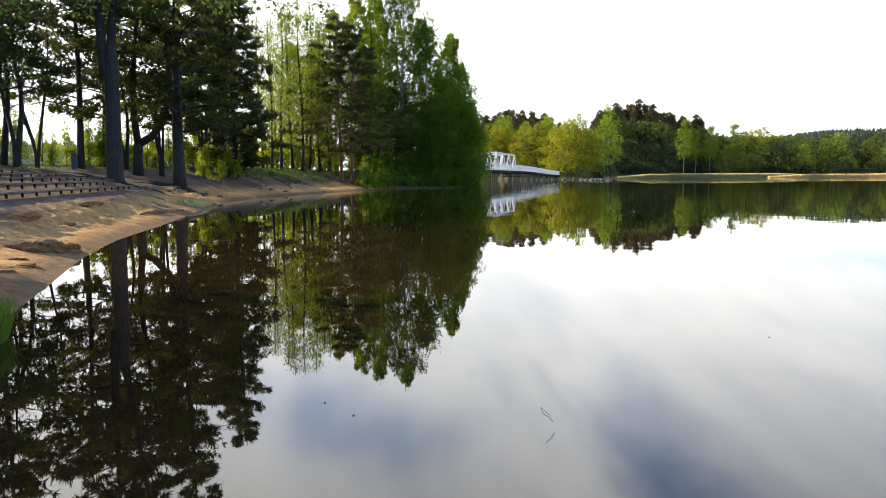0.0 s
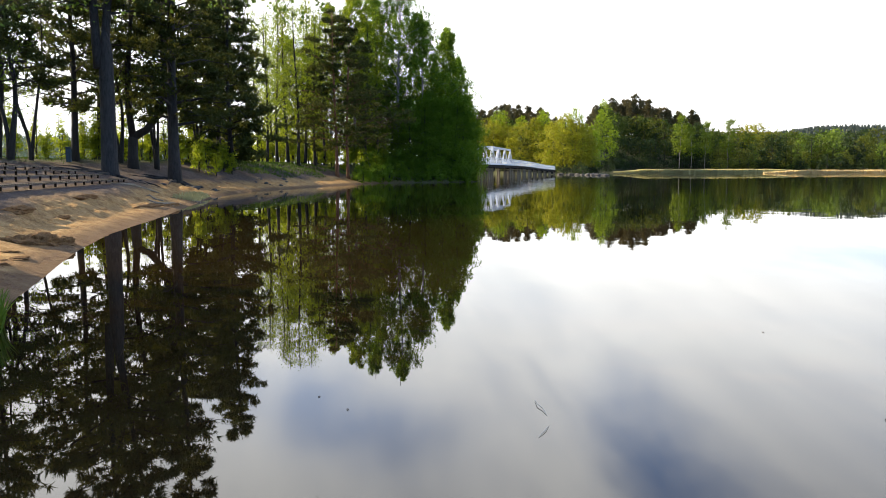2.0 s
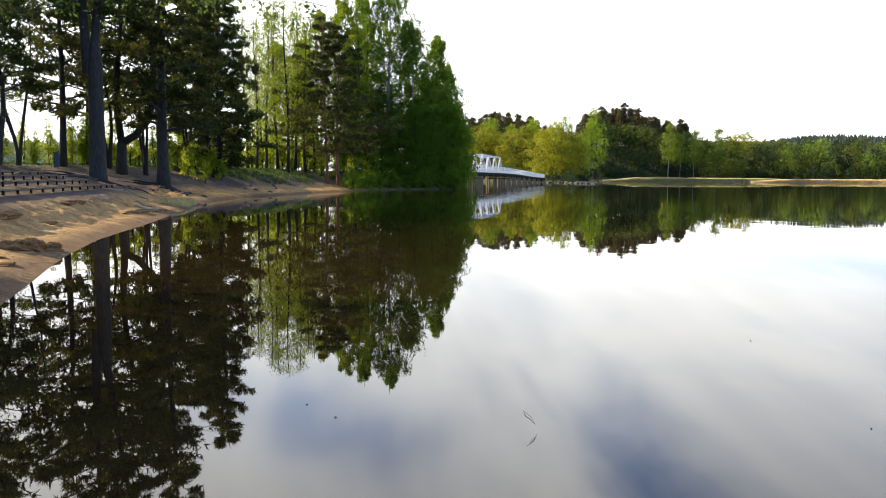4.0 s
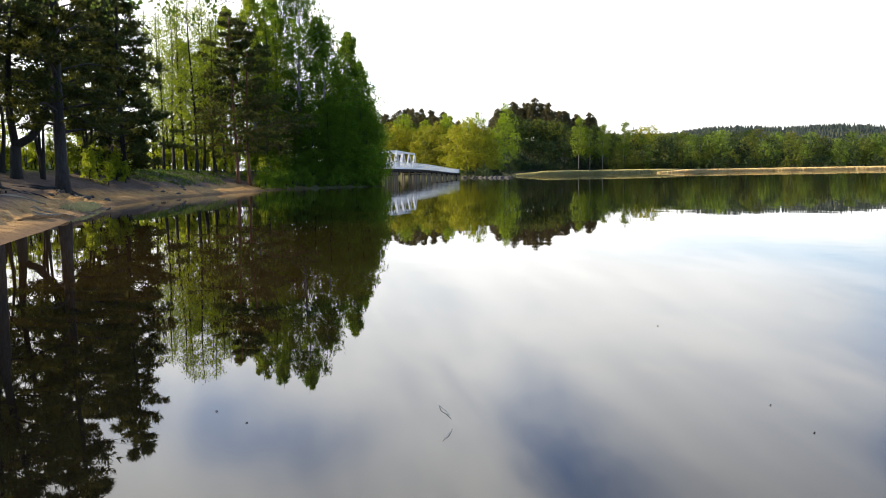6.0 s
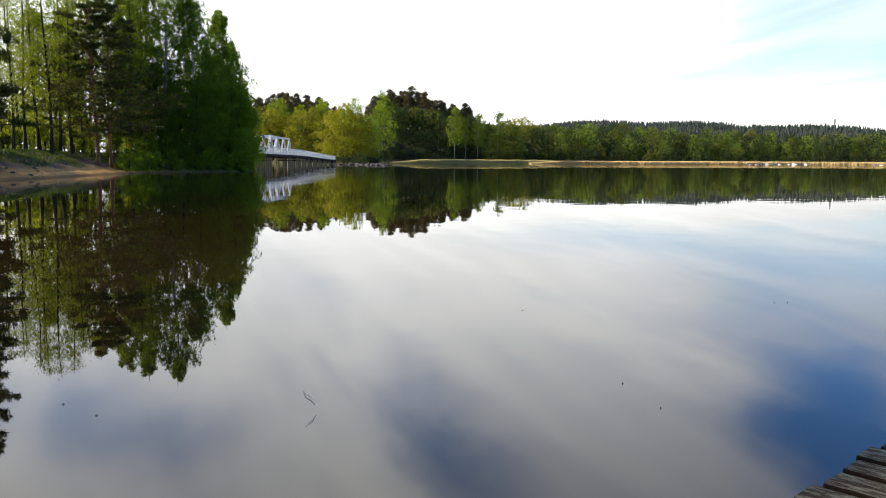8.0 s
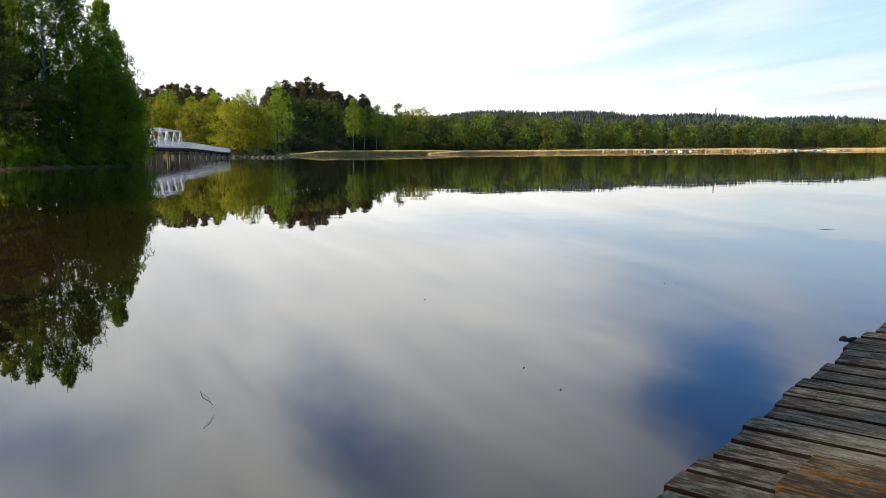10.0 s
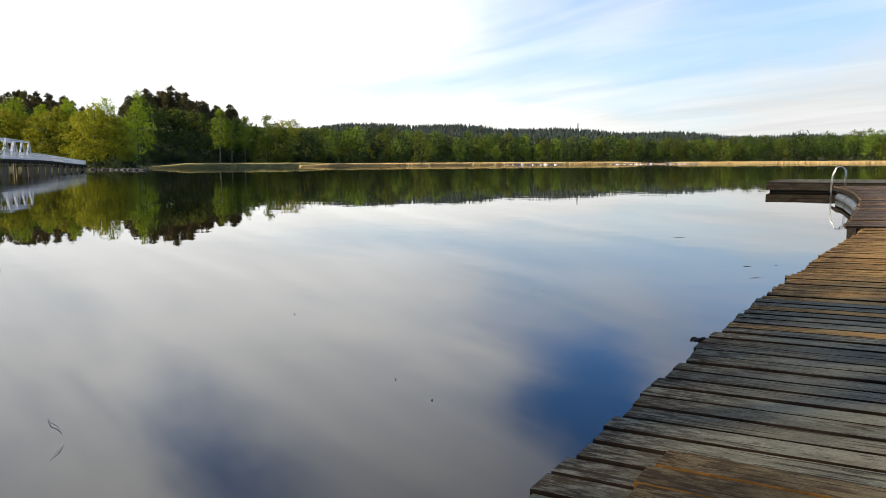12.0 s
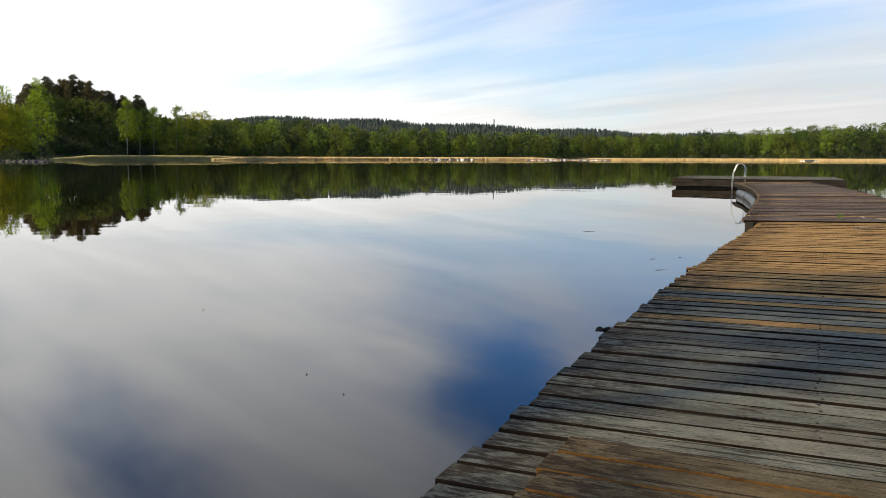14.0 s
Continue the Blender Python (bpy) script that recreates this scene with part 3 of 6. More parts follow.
def broadleaf(name, h, r, seed, bark, leaf, leaves=9000, size=0.24, base=0.12, wide=0.20, limbs=46, rise=0.55, droop=0.3, top=0.25, stems=1, spread=0.5, lean=0.02, dome=1.0, loose=0.6, bent=0.02):
    """Trunk and crown meshes of a leafy tree h metres high; wide: crown radius over height."""
    rng = np.random.default_rng(seed)
    wood, pts = Shape(), []
    for s in range(stems):
        hh = h * (1 if s == 0 else rng.uniform(0.7, 0.95))
        path = trunk_path(rng, hh, lean if stems == 1 else 0.07, bent * h)
        path = [(x, y, z - 0.4 if i == 0 else z) for i, (x, y, z) in enumerate(path)]
        rr = r * (1 if s == 0 else 0.8)
        radii = [rr * (1.35 if i == 0 else 1) * (1 - 0.92 * t) + 0.012 for i, t in enumerate(np.linspace(0, 1, len(path)))]
        wood.tube(path, radii, 8)
        for i in range(limbs // stems):
            t = base + (0.97 - base) * ((i + rng.uniform(0, 1)) / (limbs // stems)) ** 0.9
            p = along(path, t)
            u = (t - base) / (1 - base)
            reach = h * wide * (1 - u ** dome) ** 0.55 * (0.45 + 0.55 * min(1, u / top)) * rng.uniform(0.6, 1.2)
            a = i * 2.399 + rng.uniform(-0.5, 0.5)
            up = rise * rng.uniform(0.5, 1.3)
            d = Vector((math.cos(a), math.sin(a), up)).normalized()
            q1 = p + d * reach * 0.55
            q2 = p + d * reach + Vector((0, 0, -droop * reach * rng.uniform(0.3, 1.0)))
            r0 = max(0.012, rr * (1 - t) * 0.42)
            wood.tube([p, q1, q2], [r0, r0 * 0.6, 0.008], 4, False)
            n = int(leaves / limbs * (0.35 + reach / (h * wide)))
            f = rng.uniform(0.22, 1.08, n) ** 0.8
            line = np.array([tuple(p.lerp(q1, min(1, x / 0.55)) if x < 0.55 else q1.lerp(q2, (x - 0.55) / 0.45)) for x in f])
            k = max(1, int(n / 45))
            hub = rng.integers(0, k, n)
            off = rng.normal(0, 1, (k, 3)) * reach * 0.22
            pts.append(line + off[hub] + rng.normal(0, 1, (n, 3)) * np.array((spread, spread, spread * 0.8)) * (0.3 + reach * 0.12))
    pts = np.concatenate(pts)
    mid = np.array((0, 0, h * (base + 0.35 * (1 - base))))
    outward = (pts - mid) * np.array((1, 1, 0.55)) + np.array((0, 0, 0.10 * h * wide))
    return wood.mesh(name + "_trunk", bark, True), leaf_cloud(name + "_crown", pts, size, leaf, rng, droop=0.4, outward=outward, loose=loose)


def pine(name, h, r, seed, bark, leaf=None, base=0.35, wide=0.24, limbs=38, tuft=0.34, count=2600, twin=False, droop=0.12, blades=8):
    """Trunk and crown meshes of a pine: bare stem, level limbs, needle brushes in flat layers."""
    rng = np.random.default_rng(seed)
    wood, pts, ways = Shape(), [], []
    stems = [(0.0, 0.0, 1.0)] if not twin else [(-0.035, 0.01, 1.0), (0.045, -0.01, 0.93)]
    if twin:
        wood.tube([(0, 0, -0.5), (0, 0, 0.3), (0.02, 0, h * 0.16), (0.03, 0, h * 0.33), (0.03, 0, h * 0.37), (0.03, 0, h * 0.42)], [r * 1.6, r * 1.12, r * 0.98, r * 0.92, r * 0.72, r * 0.2], 12)
    for sx, sy, k in stems:
        start = h * 0.30 if twin else -0.5
        path = []
        for t in np.linspace(0, 1, 10):
            z = start + (h * k - start) * t
            path.append((sx * h * t + (0.035 if twin else 0) * h * sx / 0.04 * 0.2 + 0.012 * h * math.sin(3.1 * t + seed), sy * h * t + 0.01 * h * math.sin(4 * t), z))
        rr = r * (0.62 if twin else 1)
        radii = [rr * (1.35 if (i == 0 and not twin) else 1) * (1 - 0.85 * t) + 0.015 for i, t in enumerate(np.linspace(0, 1, 10))]
        wood.tube(path, radii, 10)
        for i in range(limbs // len(stems)):
            t = base + (0.98 - base) * (i + rng.uniform(0, 1)) / (limbs // len(stems))
            p = along(path, t)
            u = (t - base) / (1 - base)
            reach = h * wide * (1 - 0.85 * u) * rng.uniform(0.55, 1.2) * (0.6 + 0.4 * min(1, u / 0.2))
            a = i * 2.399 + rng.uniform(-0.6, 0.6)
            d = Vector((math.cos(a), math.sin(a), 0.10 + 0.55 * u)).normalized()
            q1 = p + d * reach * 0.5 + Vector((0, 0, 0.04 * reach))
            q2 = p + d * reach + Vector((0, 0, -droop * reach * (1 - u)))
            r0 = max(0.015, rr * (1 - t) * 0.38)
            wood.tube([p, q1, q2], [r0, r0 * 0.65, 0.01], 5, False)
            n = int(count / limbs * (0.4 + reach / (h * wide)))
            clumps = max(3, n // 14)
            cf = rng.uniform(0.3, 1.05, clumps)
            side = Vector((-math.sin(a), math.cos(a), 0))
            cc = np.array([tuple(p.lerp(q2, x) + side * float(rng.normal(0, 0.22)) * reach * (0.4 + 0.6 * x) + Vector((0, 0, float(rng.normal(0.06, 0.07)) * reach))) for x in cf])
            for c in cc[:: max(1, clumps // 5)] if blades > 6 else ():
                wood.tube([p.lerp(q2, 0.45), c], [0.02, 0.006], 3, False)
            hub = rng.integers(0, clumps, n)
            pts.append(cc[hub] + rng.normal(0, 1, (n, 3)) * np.array((0.32, 0.32, 0.10)) * (0.5 + 0.12 * reach))
            ways.append(np.tile((d.x * 0.6, d.y * 0.6, 0.7), (n, 1)))
    return wood.mesh(name + "_trunk", bark, True), tufts(name + "_crown", np.concatenate(pts), tuft, leaf or NEEDLE, rng, blades, np.concatenate(ways), 0.12)


def clumped(name, h, r, seed, bark, leaf, clumps=40, leaves=2600, size=0.4, base=0.12, wide=0.28, dome=2.0, puff=0.13, flat=0.75, stems=1, loose=0.45, top=0.25, bent=0.02):
    """Trunk and crown meshes of a leafy tree whose crown is built of separate rounded boughs."""
    rng = np.random.default_rng(seed)
    wood, pts, out = Shape(), [], []
    paths = []
    for s in range(stems):
        path = trunk_path(rng, h * (0.95 if s == 0 else rng.uniform(0.7, 0.9)), 0.02 if stems == 1 else 0.07, bent * h)
        path = [(x, y, z - 0.4 if i == 0 else z) for i, (x, y, z) in enumerate(path)]
        wood.tube(path, [r * (1.35 if i == 0 else 1) * (1 - 0.92 * t) + 0.012 for i, t in enumerate(np.linspace(0, 1, len(path)))], 8)
        paths.append(path)
    for i in range(clumps):
        path = paths[i % stems]
        u = ((i + rng.uniform(0, 1)) / clumps) ** 0.85
        reach = h * wide * max(0.0, 1 - u ** dome) ** 0.5 * (0.5 + 0.5 * min(1, u / top)) * math.sqrt(rng.uniform(0.3, 1.1))
        a = i * 2.399 + rng.uniform(-0.5, 0.5)
        t = base + (0.96 - base) * u
        p = along(path, max(0.08, t - 0.12))
        c = along(path, t) + Vector((math.cos(a) * reach, math.sin(a) * reach, rng.normal(0, 0.02) * h))
        wood.tube([p, p.lerp(c, 0.55) + Vector((0, 0, 0.03 * h)), c], [max(0.012, r * (1 - t) * 0.45), max(0.01, r * (1 - t) * 0.25), 0.008], 4, False)
        size_c = h * puff * rng.uniform(0.65, 1.3) * (1 - 0.32 * u)
        n = max(6, int(leaves / clumps * (size_c / (h * puff)) ** 1.6 * 1.6))
        d = rng.normal(size=(n, 3))
        d /= np.linalg.norm(d, axis=1)[:, None]
        q = np.array(tuple(c)) + d * (size_c * rng.uniform(0.35, 1.08, n) ** 0.6)[:, None] * np.array((1, 1, flat))
        pts.append(q)
        out.append(d + 0.5 * np.array((math.cos(a), math.sin(a), 0.35)))
    return wood.mesh(name + "_trunk", bark, True), leaf_cloud(name + "_crown", np.concatenate(pts), size, leaf, rng, 0.75, outward=np.concatenate(out), loose=loose)


def weeping(name, h, r, seed, bark, leaf, limbs=60, strands=11, per=26, size=0.2, base=0.12, wide=0.18, hang=2.2, top=0.25, dome=1.2, rise=1.0):
    """Trunk and crown meshes of a birch: steep limbs and fine twigs that hang from them."""
    rng = np.random.default_rng(seed)
    wood, pts = Shape(), []
    path = trunk_path(rng, h, 0.015, 0.018 * h)
    path = [(x, y, z - 0.4 if i == 0 else z) for i, (x, y, z) in enumerate(path)]
    wood.tube(path, [r * (1.35 if i == 0 else 1) * (1 - 0.93 * t) + 0.012 for i, t in enumerate(np.linspace(0, 1, len(path)))], 9)
    for i in range(limbs):
        u = (i + rng.uniform(0, 1)) / limbs
        t = base + (0.97 - base) * u ** 0.9
        p = along(path, t)
        reach = h * wide * max(0.05, 1 - u ** dome) ** 0.55 * (0.5 + 0.5 * min(1, u / top)) * rng.uniform(0.5, 1.2)
        a = i * 2.399 + rng.uniform(-0.6, 0.6)
        d = Vector((math.cos(a), math.sin(a), rise * rng.uniform(0.5, 1.2))).normalized()
        q1, q2 = p + d * reach * 0.6, p + d * reach + Vector((0, 0, -0.18 * reach))
        r0 = max(0.012, r * (1 - t) * 0.4)
        wood.tube([p, q1, q2], [r0, r0 * 0.55, 0.008], 4, False)
        for k in range(strands):
            f = rng.uniform(0.25, 1.05)
            b = (p.lerp(q1, f / 0.6) if f < 0.6 else q1.lerp(q2, (f - 0.6) / 0.4)) + Vector((rng.normal(0, 0.10), rng.normal(0, 0.10), rng.normal(0.02, 0.05))) * reach
            ln = hang * rng.uniform(0.25, 1.0)
            e = b + Vector((rng.normal(0, 0.16) * ln, rng.normal(0, 0.16) * ln, -ln * rng.uniform(0.5, 1.0)))
            g = rng.uniform(0, 1.05, (per, 1))
            pts.append(np.array(tuple(b)) * (1 - g) + np.array(tuple(e)) * g + rng.normal(0, 0.11, (per, 3)))
    return wood.mesh(name + "_trunk", bark, True), leaf_cloud(name + "_crown", np.concatenate(pts), size, leaf, rng, 0.75, droop=0.8)


def plant_tree(name, meshes, x, y, label, category, group, turn=0.0, scale=1.0, z=None, kind="", tall=1.0):
    t = thing(name, Matrix.Translation((x, y, floor_at(x, y) if z is None else z)) @ Matrix.Rotation(turn, 4, "Z") @ Matrix.Diagonal((scale, scale, scale * tall, 1)), label, category, group, kind)
    part("trunk", meshes[0], t)
    part("crown", meshes[1], t)
    return t


# the two big beach pines and the low-branched pine by the turn of the shore
GP = "pines on the beach"
twin = pine("twin_pine", 18.5, 0.39, 11, BARK_PINE, base=0.24, wide=0.34, limbs=64, count=4300, twin=True, tuft=0.38)
big_pines = [plant_tree("pine_tree", twin, *az(-16.1, 45), "old twin-stemmed pine with grey furrowed bark above the benches", "pine tree", GP, 0.4)]
straight = pine("straight_pine", 19.0, 0.35, 12, BARK_PINE, base=0.20, wide=0.30, limbs=58, count=4300, tuft=0.37)
old = pine("old_pine", 17.0, 0.24, 15, BARK_DARK, base=0.22, wide=0.32, limbs=44, count=2600, tuft=0.36)
big_pines.append(plant_tree("pine_tree", straight, *az(-11.85, 50), "tall straight pine with grey bark at the sand's edge", "pine tree", GP, 1.1))
low = pine("low_pine", 19.0, 0.20, 13, BARK_DARK, base=0.05, wide=0.26, limbs=84, count=6400, droop=0.36, tuft=0.36)
plant_tree("pine_tree", low, *az(-8.0, 65), "dark dense pine with branches hanging to the ground", "pine tree", GP, 2.0)
young = pine("young_pine", 17.0, 0.17, 14, BARK_RED, base=0.20, wide=0.44, limbs=36, count=3200, droop=0.14, tuft=0.32)
GQ = "pines on the bank"
for m, a, d, sc, turn in ((young, -0.75, 84, 1.0, 0.3), (young, 0.25, 85, 0.97, 2.1), (old, -23.4, 46, 0.95, 3.3), (old, -18.2, 54, 0.9, 5.0), (old, -8.9, 68, 0.9, 1.0), (old, -26, 42, 1.0, 2.0),
                          (old, -16.6, 60, 1.0, 4.1), (old, -12.1, 66, 1.1, 0.6), (low, -9.2, 76, 1.0, 2.6)):
    plant_tree("pine_tree", m, *az(a, d), "slender pine with dark spreading branches on the bank", "pine tree", GQ, turn, sc)
# pines added outside the view to the west, to shade the beach and the near deck
for i, (x, y, sc) in enumerate(((-24, 38, 0.95), (-38, 50, 0.9), (-28, 50, 0.9), (-34, 62, 1.0), (-40, 77, 1.0))):
    plant_tree("pine_tree", straight if i % 2 else twin, x, y, "unseen tall pine added to shade the beach", "pine tree", GQ, i * 1.3, sc)

# roots spreading over the trodden ground round the two big pines
def spread_roots(tree, seed, reach):
    rng = np.random.default_rng(seed)
    x, y = tree.matrix_world.translation.xy
    for i in range(9):
        th = i * 0.7 + rng.uniform(-0.25, 0.25)
        ln, bow = reach * rng.uniform(0.55, 1.1), rng.uniform(-0.35, 0.35)
        pts = []
        for k in np.linspace(0.12, 1, 7):
            u, v = x + math.cos(th + bow * k) * ln * k, y + math.sin(th + bow * k) * ln * k
            pts.append((u, v, floor_at(u, v) + 0.05 * (1 - k) + 0.01))
        root = part("root", Shape().tube(pts, [0.13, 0.10, 0.08, 0.065, 0.05, 0.035, 0.012], 6).mesh("root", BARK_PINE, True), tree)
        root.matrix_parent_inverse = tree.matrix_world.inverted()


spread_roots(big_pines[0], 71, 3.2)
spread_roots(big_pines[1], 72, 2.8)


def build_forked_tree(x, y):
    """A stout dark tree that forks low, one limb leaning far out."""
    rng = np.random.default_rng(77)
    right = Vector((math.cos(radians(14.5)), math.sin(radians(14.5)), 0))
    g = Vector((x, y, floor_at(x, y)))
    up = Vector((0, 0, 1))
    wood, pts, ways = Shape(), [], []
    stem = [g - up * 0.4, g + up * 0.8, g + up * 2.0 + right * 0.05]
    wood.tube(stem, [0.42, 0.32, 0.30], 10)
    lean = [stem[-1], g + up * 2.5 + right * 0.9, g + up * 3.6 + right * 1.75, g + up * 5.4 + right * 2.1, g + up * 8.5 + right * 2.0, g + up * 12.5 + right * 2.3]
    wood.tube(lean, [0.27, 0.25, 0.22, 0.18, 0.13, 0.03], 9)
    tall = [stem[-1], g + up * 3.8 - right * 0.15, g + up * 6.5 - right * 0.1, g + up * 9.5 + right * 0.2, g + up * 14 + right * 0.1]
    wood.tube(tall, [0.24, 0.21, 0.18, 0.12, 0.03], 9)
    for path, base in ((lean, 0.45), (tall, 0.40)):
        for i in range(26):
            p = along(path, base + (0.97 - base) * (i + rng.uniform(0, 1)) / 26)
            a = i * 2.399 + rng.uniform(-0.5, 0.5)
            q = p + Vector((math.cos(a), math.sin(a), 0.15)) * rng.uniform(1.4, 3.2)
            wood.tube([p, p.lerp(q, 0.5) + up * 0.15, q], [0.05, 0.035, 0.01], 4, False)
            n = 24
            f = rng.uniform(0.3, 1.05, (n, 1))
            pts.append(np.array(tuple(p)) * (1 - f) + np.array(tuple(q)) * f + rng.normal(0, 1, (n, 3)) * np.array((0.38, 0.38, 0.14)))
            ways.append(np.tile((math.cos(a) * 0.6, math.sin(a) * 0.6, 0.7), (n, 1)))
    t = thing("pine_tree", Matrix.Identity(4), "dark crooked pine that forks low with one leaning limb", "pine tree", GQ)
    part("trunk", wood.mesh("forked_trunk", BARK_DARK, True), t)
    part("crown", tufts("forked_crown", np.concatenate(pts), 0.36, NEEDLE, rng, 8, np.concatenate(ways), 0.12), t)


build_forked_tree(*az(-14.6, 55))

# crooked bare-stemmed trees on the crest
alder = broadleaf("thin_alder", 17.5, 0.15, 21, BARK_DARK, LEAF_SPRING, 4200, 0.175, 0.16, 0.15, 70, 0.9, 0.1, spread=0.7)
crook = broadleaf("crooked_alder", 12, 0.145, 22, BARK_DARK, LEAF_SPRING, 1500, 0.13, 0.30, 0.30, 40, 0.6, 0.2, stems=3, bent=0.09)
crook2 = broadleaf("leaning_alder", 11, 0.15, 23, BARK_DARK, LEAF_ALDER, 1500, 0.13, 0.30, 0.26, 36, 0.7, 0.15, stems=2, bent=0.10)
SHADE_TREES = []
GA = "alders on the crest"
for i, (a, d, sc, turn) in enumerate(((-15.4, 57, 0.9, 0.5), (-13.05, 56, 0.9, 4.2), (-22.0, 46, 1.0, 0.2), (-20.8, 50, 0.7, 2.6), (-22.7, 47, 1.05, 5.1), (-10.4, 70, 1.0, 1.2))):
    plant_tree("alder_tree", crook if i % 2 else crook2, *az(a, d), "dark crooked alder with thin spring leaves", "alder tree", GA, turn, sc)
# alders added out of view, set along the sun's rays to shade deck and sand
for x, y, sc in ((-10.2, 8.6, 1.25), (-11.4, 9.6, 1.3), (-9.0, 8.9, 1.15), (-12.4, 10.6, 1.3), (-13.6, 9.8, 1.3), (-13.4, 9.2, 1.45), (-11.0, 13.6, 1.0), (-12.4, 13.0, 1.1)):
    SHADE_TREES.append((x, y, sc))
GT = "tall thin alders"
for i, (a, d, sc) in enumerate(((-4.9, 86, 1.0), (-4.1, 88, 1.08), (-3.4, 85, 1.05), (-2.9, 90, 1.1), (-2.2, 87, 0.95), (-1.5, 94, 1.05), (-5.6, 84, 0.9), (1.4, 96, 1.1), (2.4, 99, 1.1), (-6.2, 92, 1.0), (-4.5, 98, 1.1), (-3.1, 100, 1.15), (-1.9, 103, 1.1), (-5.3, 104, 1.1))):
    plant_tree("alder_tree", alder, *az(a, d), "tall thin alder with sparse yellow-green spring leaves", "alder tree", GT, i * 1.7, sc)

# the birches and waterside trees at the tip of the spit
birch = weeping("big_birch", 25, 0.27, 31, BARK_BIRCH, LEAF_BIRCH, 80, 13, 26, 0.21, 0.08, 0.22, 2.8, 0.3, 1.7, 0.75)
birch_b = weeping("birch", 19, 0.20, 32, BARK_BIRCH, LEAF_BIRCH, 72, 13, 25, 0.21, 0.05, 0.25, 2.2, 0.2, 1.5, 0.75)
round_alder = clumped("waterside_alder", 13, 0.18, 33, BARK_DARK, LEAF_ALDER, 70, 8200, 0.25, 0.02, 0.27, 1.5, 0.10, 0.8, loose=1.1, top=0.08)
bright = weeping("bright_birch", 20, 0.18, 34, BARK_BIRCH, LEAF_SPRING, 66, 11, 24, 0.21, 0.06, 0.23, 1.9, 0.2, 1.8, 0.75)
GB = "birches on the spit"
for m, a, d, sc, turn in ((birch, 3.9, 100, 1.0, 0.0), (birch, 2.2, 101, 0.96, 2.0), (birch_b, 7.3, 103, 1.0, 1.0), (birch_b, 5.6, 101, 1.05, 3.0), (birch_b, 8.2, 107, 0.86, 4.2),
                          (bright, 0.6, 97, 1.08, 0.7), (bright, -1.0, 98, 1.0, 2.9), (bright, -3.9, 99, 0.8, 4.0), (bright, -2.4, 104, 0.85, 1.0), (bright, 1.7, 108, 1.0, 5.0)):
    plant_tree("birch_tree", m, *az(a, d), "tall birch in fresh green leaf on the spit", "birch tree", GB, turn, sc)
GW = "alders by the water"
for a, d, sc, turn in ((8.5, 101, 0.88, 0.2), (8.0, 99.5, 0.85, 1.4), (7.0, 98.5, 0.8, 2.2), (5.9, 98, 0.78, 3.7), (4.7, 97.5, 0.7, 5.0), (8.5, 106, 0.82, 5.9), (7.5, 105, 1.05, 4.4), (6.4, 108, 1.15, 0.9), (8.3, 110, 0.95, 3.0), (3.4, 101, 0.9, 2.0), (2.0, 103, 1.0, 1.0)):
    plant_tree("alder_tree", round_alder, *az(a, d), "dense dark green alder leaning over the water", "alder tree", GW, turn, sc)

# saplings and shrubs
shrub = broadleaf("shrub", 4.2, 0.06, 41, BARK_DARK, LEAF_SHRUB, 1000, 0.25, 0.02, 0.34, 30, 0.8, 0.2, 0.05, stems=3)
shrub_b = broadleaf("sapling", 6.5, 0.07, 42, BARK_DARK, LEAF_SHRUB, 1350, 0.24, 0.05, 0.24, 34, 0.9, 0.2, 0.1, stems=2)
dark_shrub = broadleaf("dark_shrub", 2.6, 0.05, 43, BARK_DARK, LEAF_ALDER, 1100, 0.24, 0.0, 0.55, 30, 0.6, 0.3, 0.03, stems=4)
# the added shade casters, none of them in view
for x, y, sc in SHADE_TREES:
    plant_tree("alder_tree", shrub_b, x, y, "unseen low alder added to shade the jetty and near sand", "alder tree", GW, x, sc)
GS = "shrubs under the trees"
rng = np.random.default_rng(5)
for i in range(36):
    a = -23.5 + 27.5 * (i + rng.uniform(0, 1)) / 36
    d = 58 + 34 * smooth(a, -14, -3) + rng.uniform(0, 14)
    size = rng.uniform(0.35, 0.65) if a < -11 else rng.uniform(0.6, 1.1)
    if a < -16.8 and i % 2:
        continue
    plant_tree("shrub", shrub if i % 2 else shrub_b, *az(a, d), "yellow-green leafy shrub under the tall trees", "shrub", GS, rng.uniform(0, 6), size)
for i in range(30):
    a = -24.5 + 13 * (i + rng.uniform(0, 1)) / 30
    if a < -16.8 and i % 3:
        continue
    plant_tree("shrub", shrub if i % 3 else shrub_b, *az(a, 60 + rng.uniform(0, 10)), "yellow-green leafy shrub under the tall trees", "shrub", GS, rng.uniform(0, 6), rng.uniform(0.42, 0.7))
for i in range(11):
    a = -12.2 + 4.2 * (i + rng.uniform(0, 1)) / 11
    plant_tree("shrub", shrub, *az(a, 60 + rng.uniform(0, 6)), "yellow-green leafy shrub under the tall trees", "shrub", GS, rng.uniform(0, 6), rng.uniform(0.42, 0.60))
for a, d, sc in ((-17.6, 60, 0.55), (-17.0, 63, 0.62), (-16.9, 58, 0.45), (-19.9, 62, 0.42), (-18.4, 61, 0.36), (-14.9, 66, 0.42), (-13.5, 68, 0.42)):
    plant_tree("shrub", shrub, *az(a, d), "yellow-green leafy shrub under the tall trees", "shrub", GS, a * 2, sc)
for i in range(14):
    a = -9.5 + 11 * (i + rng.uniform(0, 1)) / 14
    plant_tree("shrub", shrub_b, *az(a, 98 + rng.uniform(0, 12)), "yellow-green leafy shrub under the tall trees", "shrub", GS, rng.uniform(0, 6), rng.uniform(0.8, 1.15))
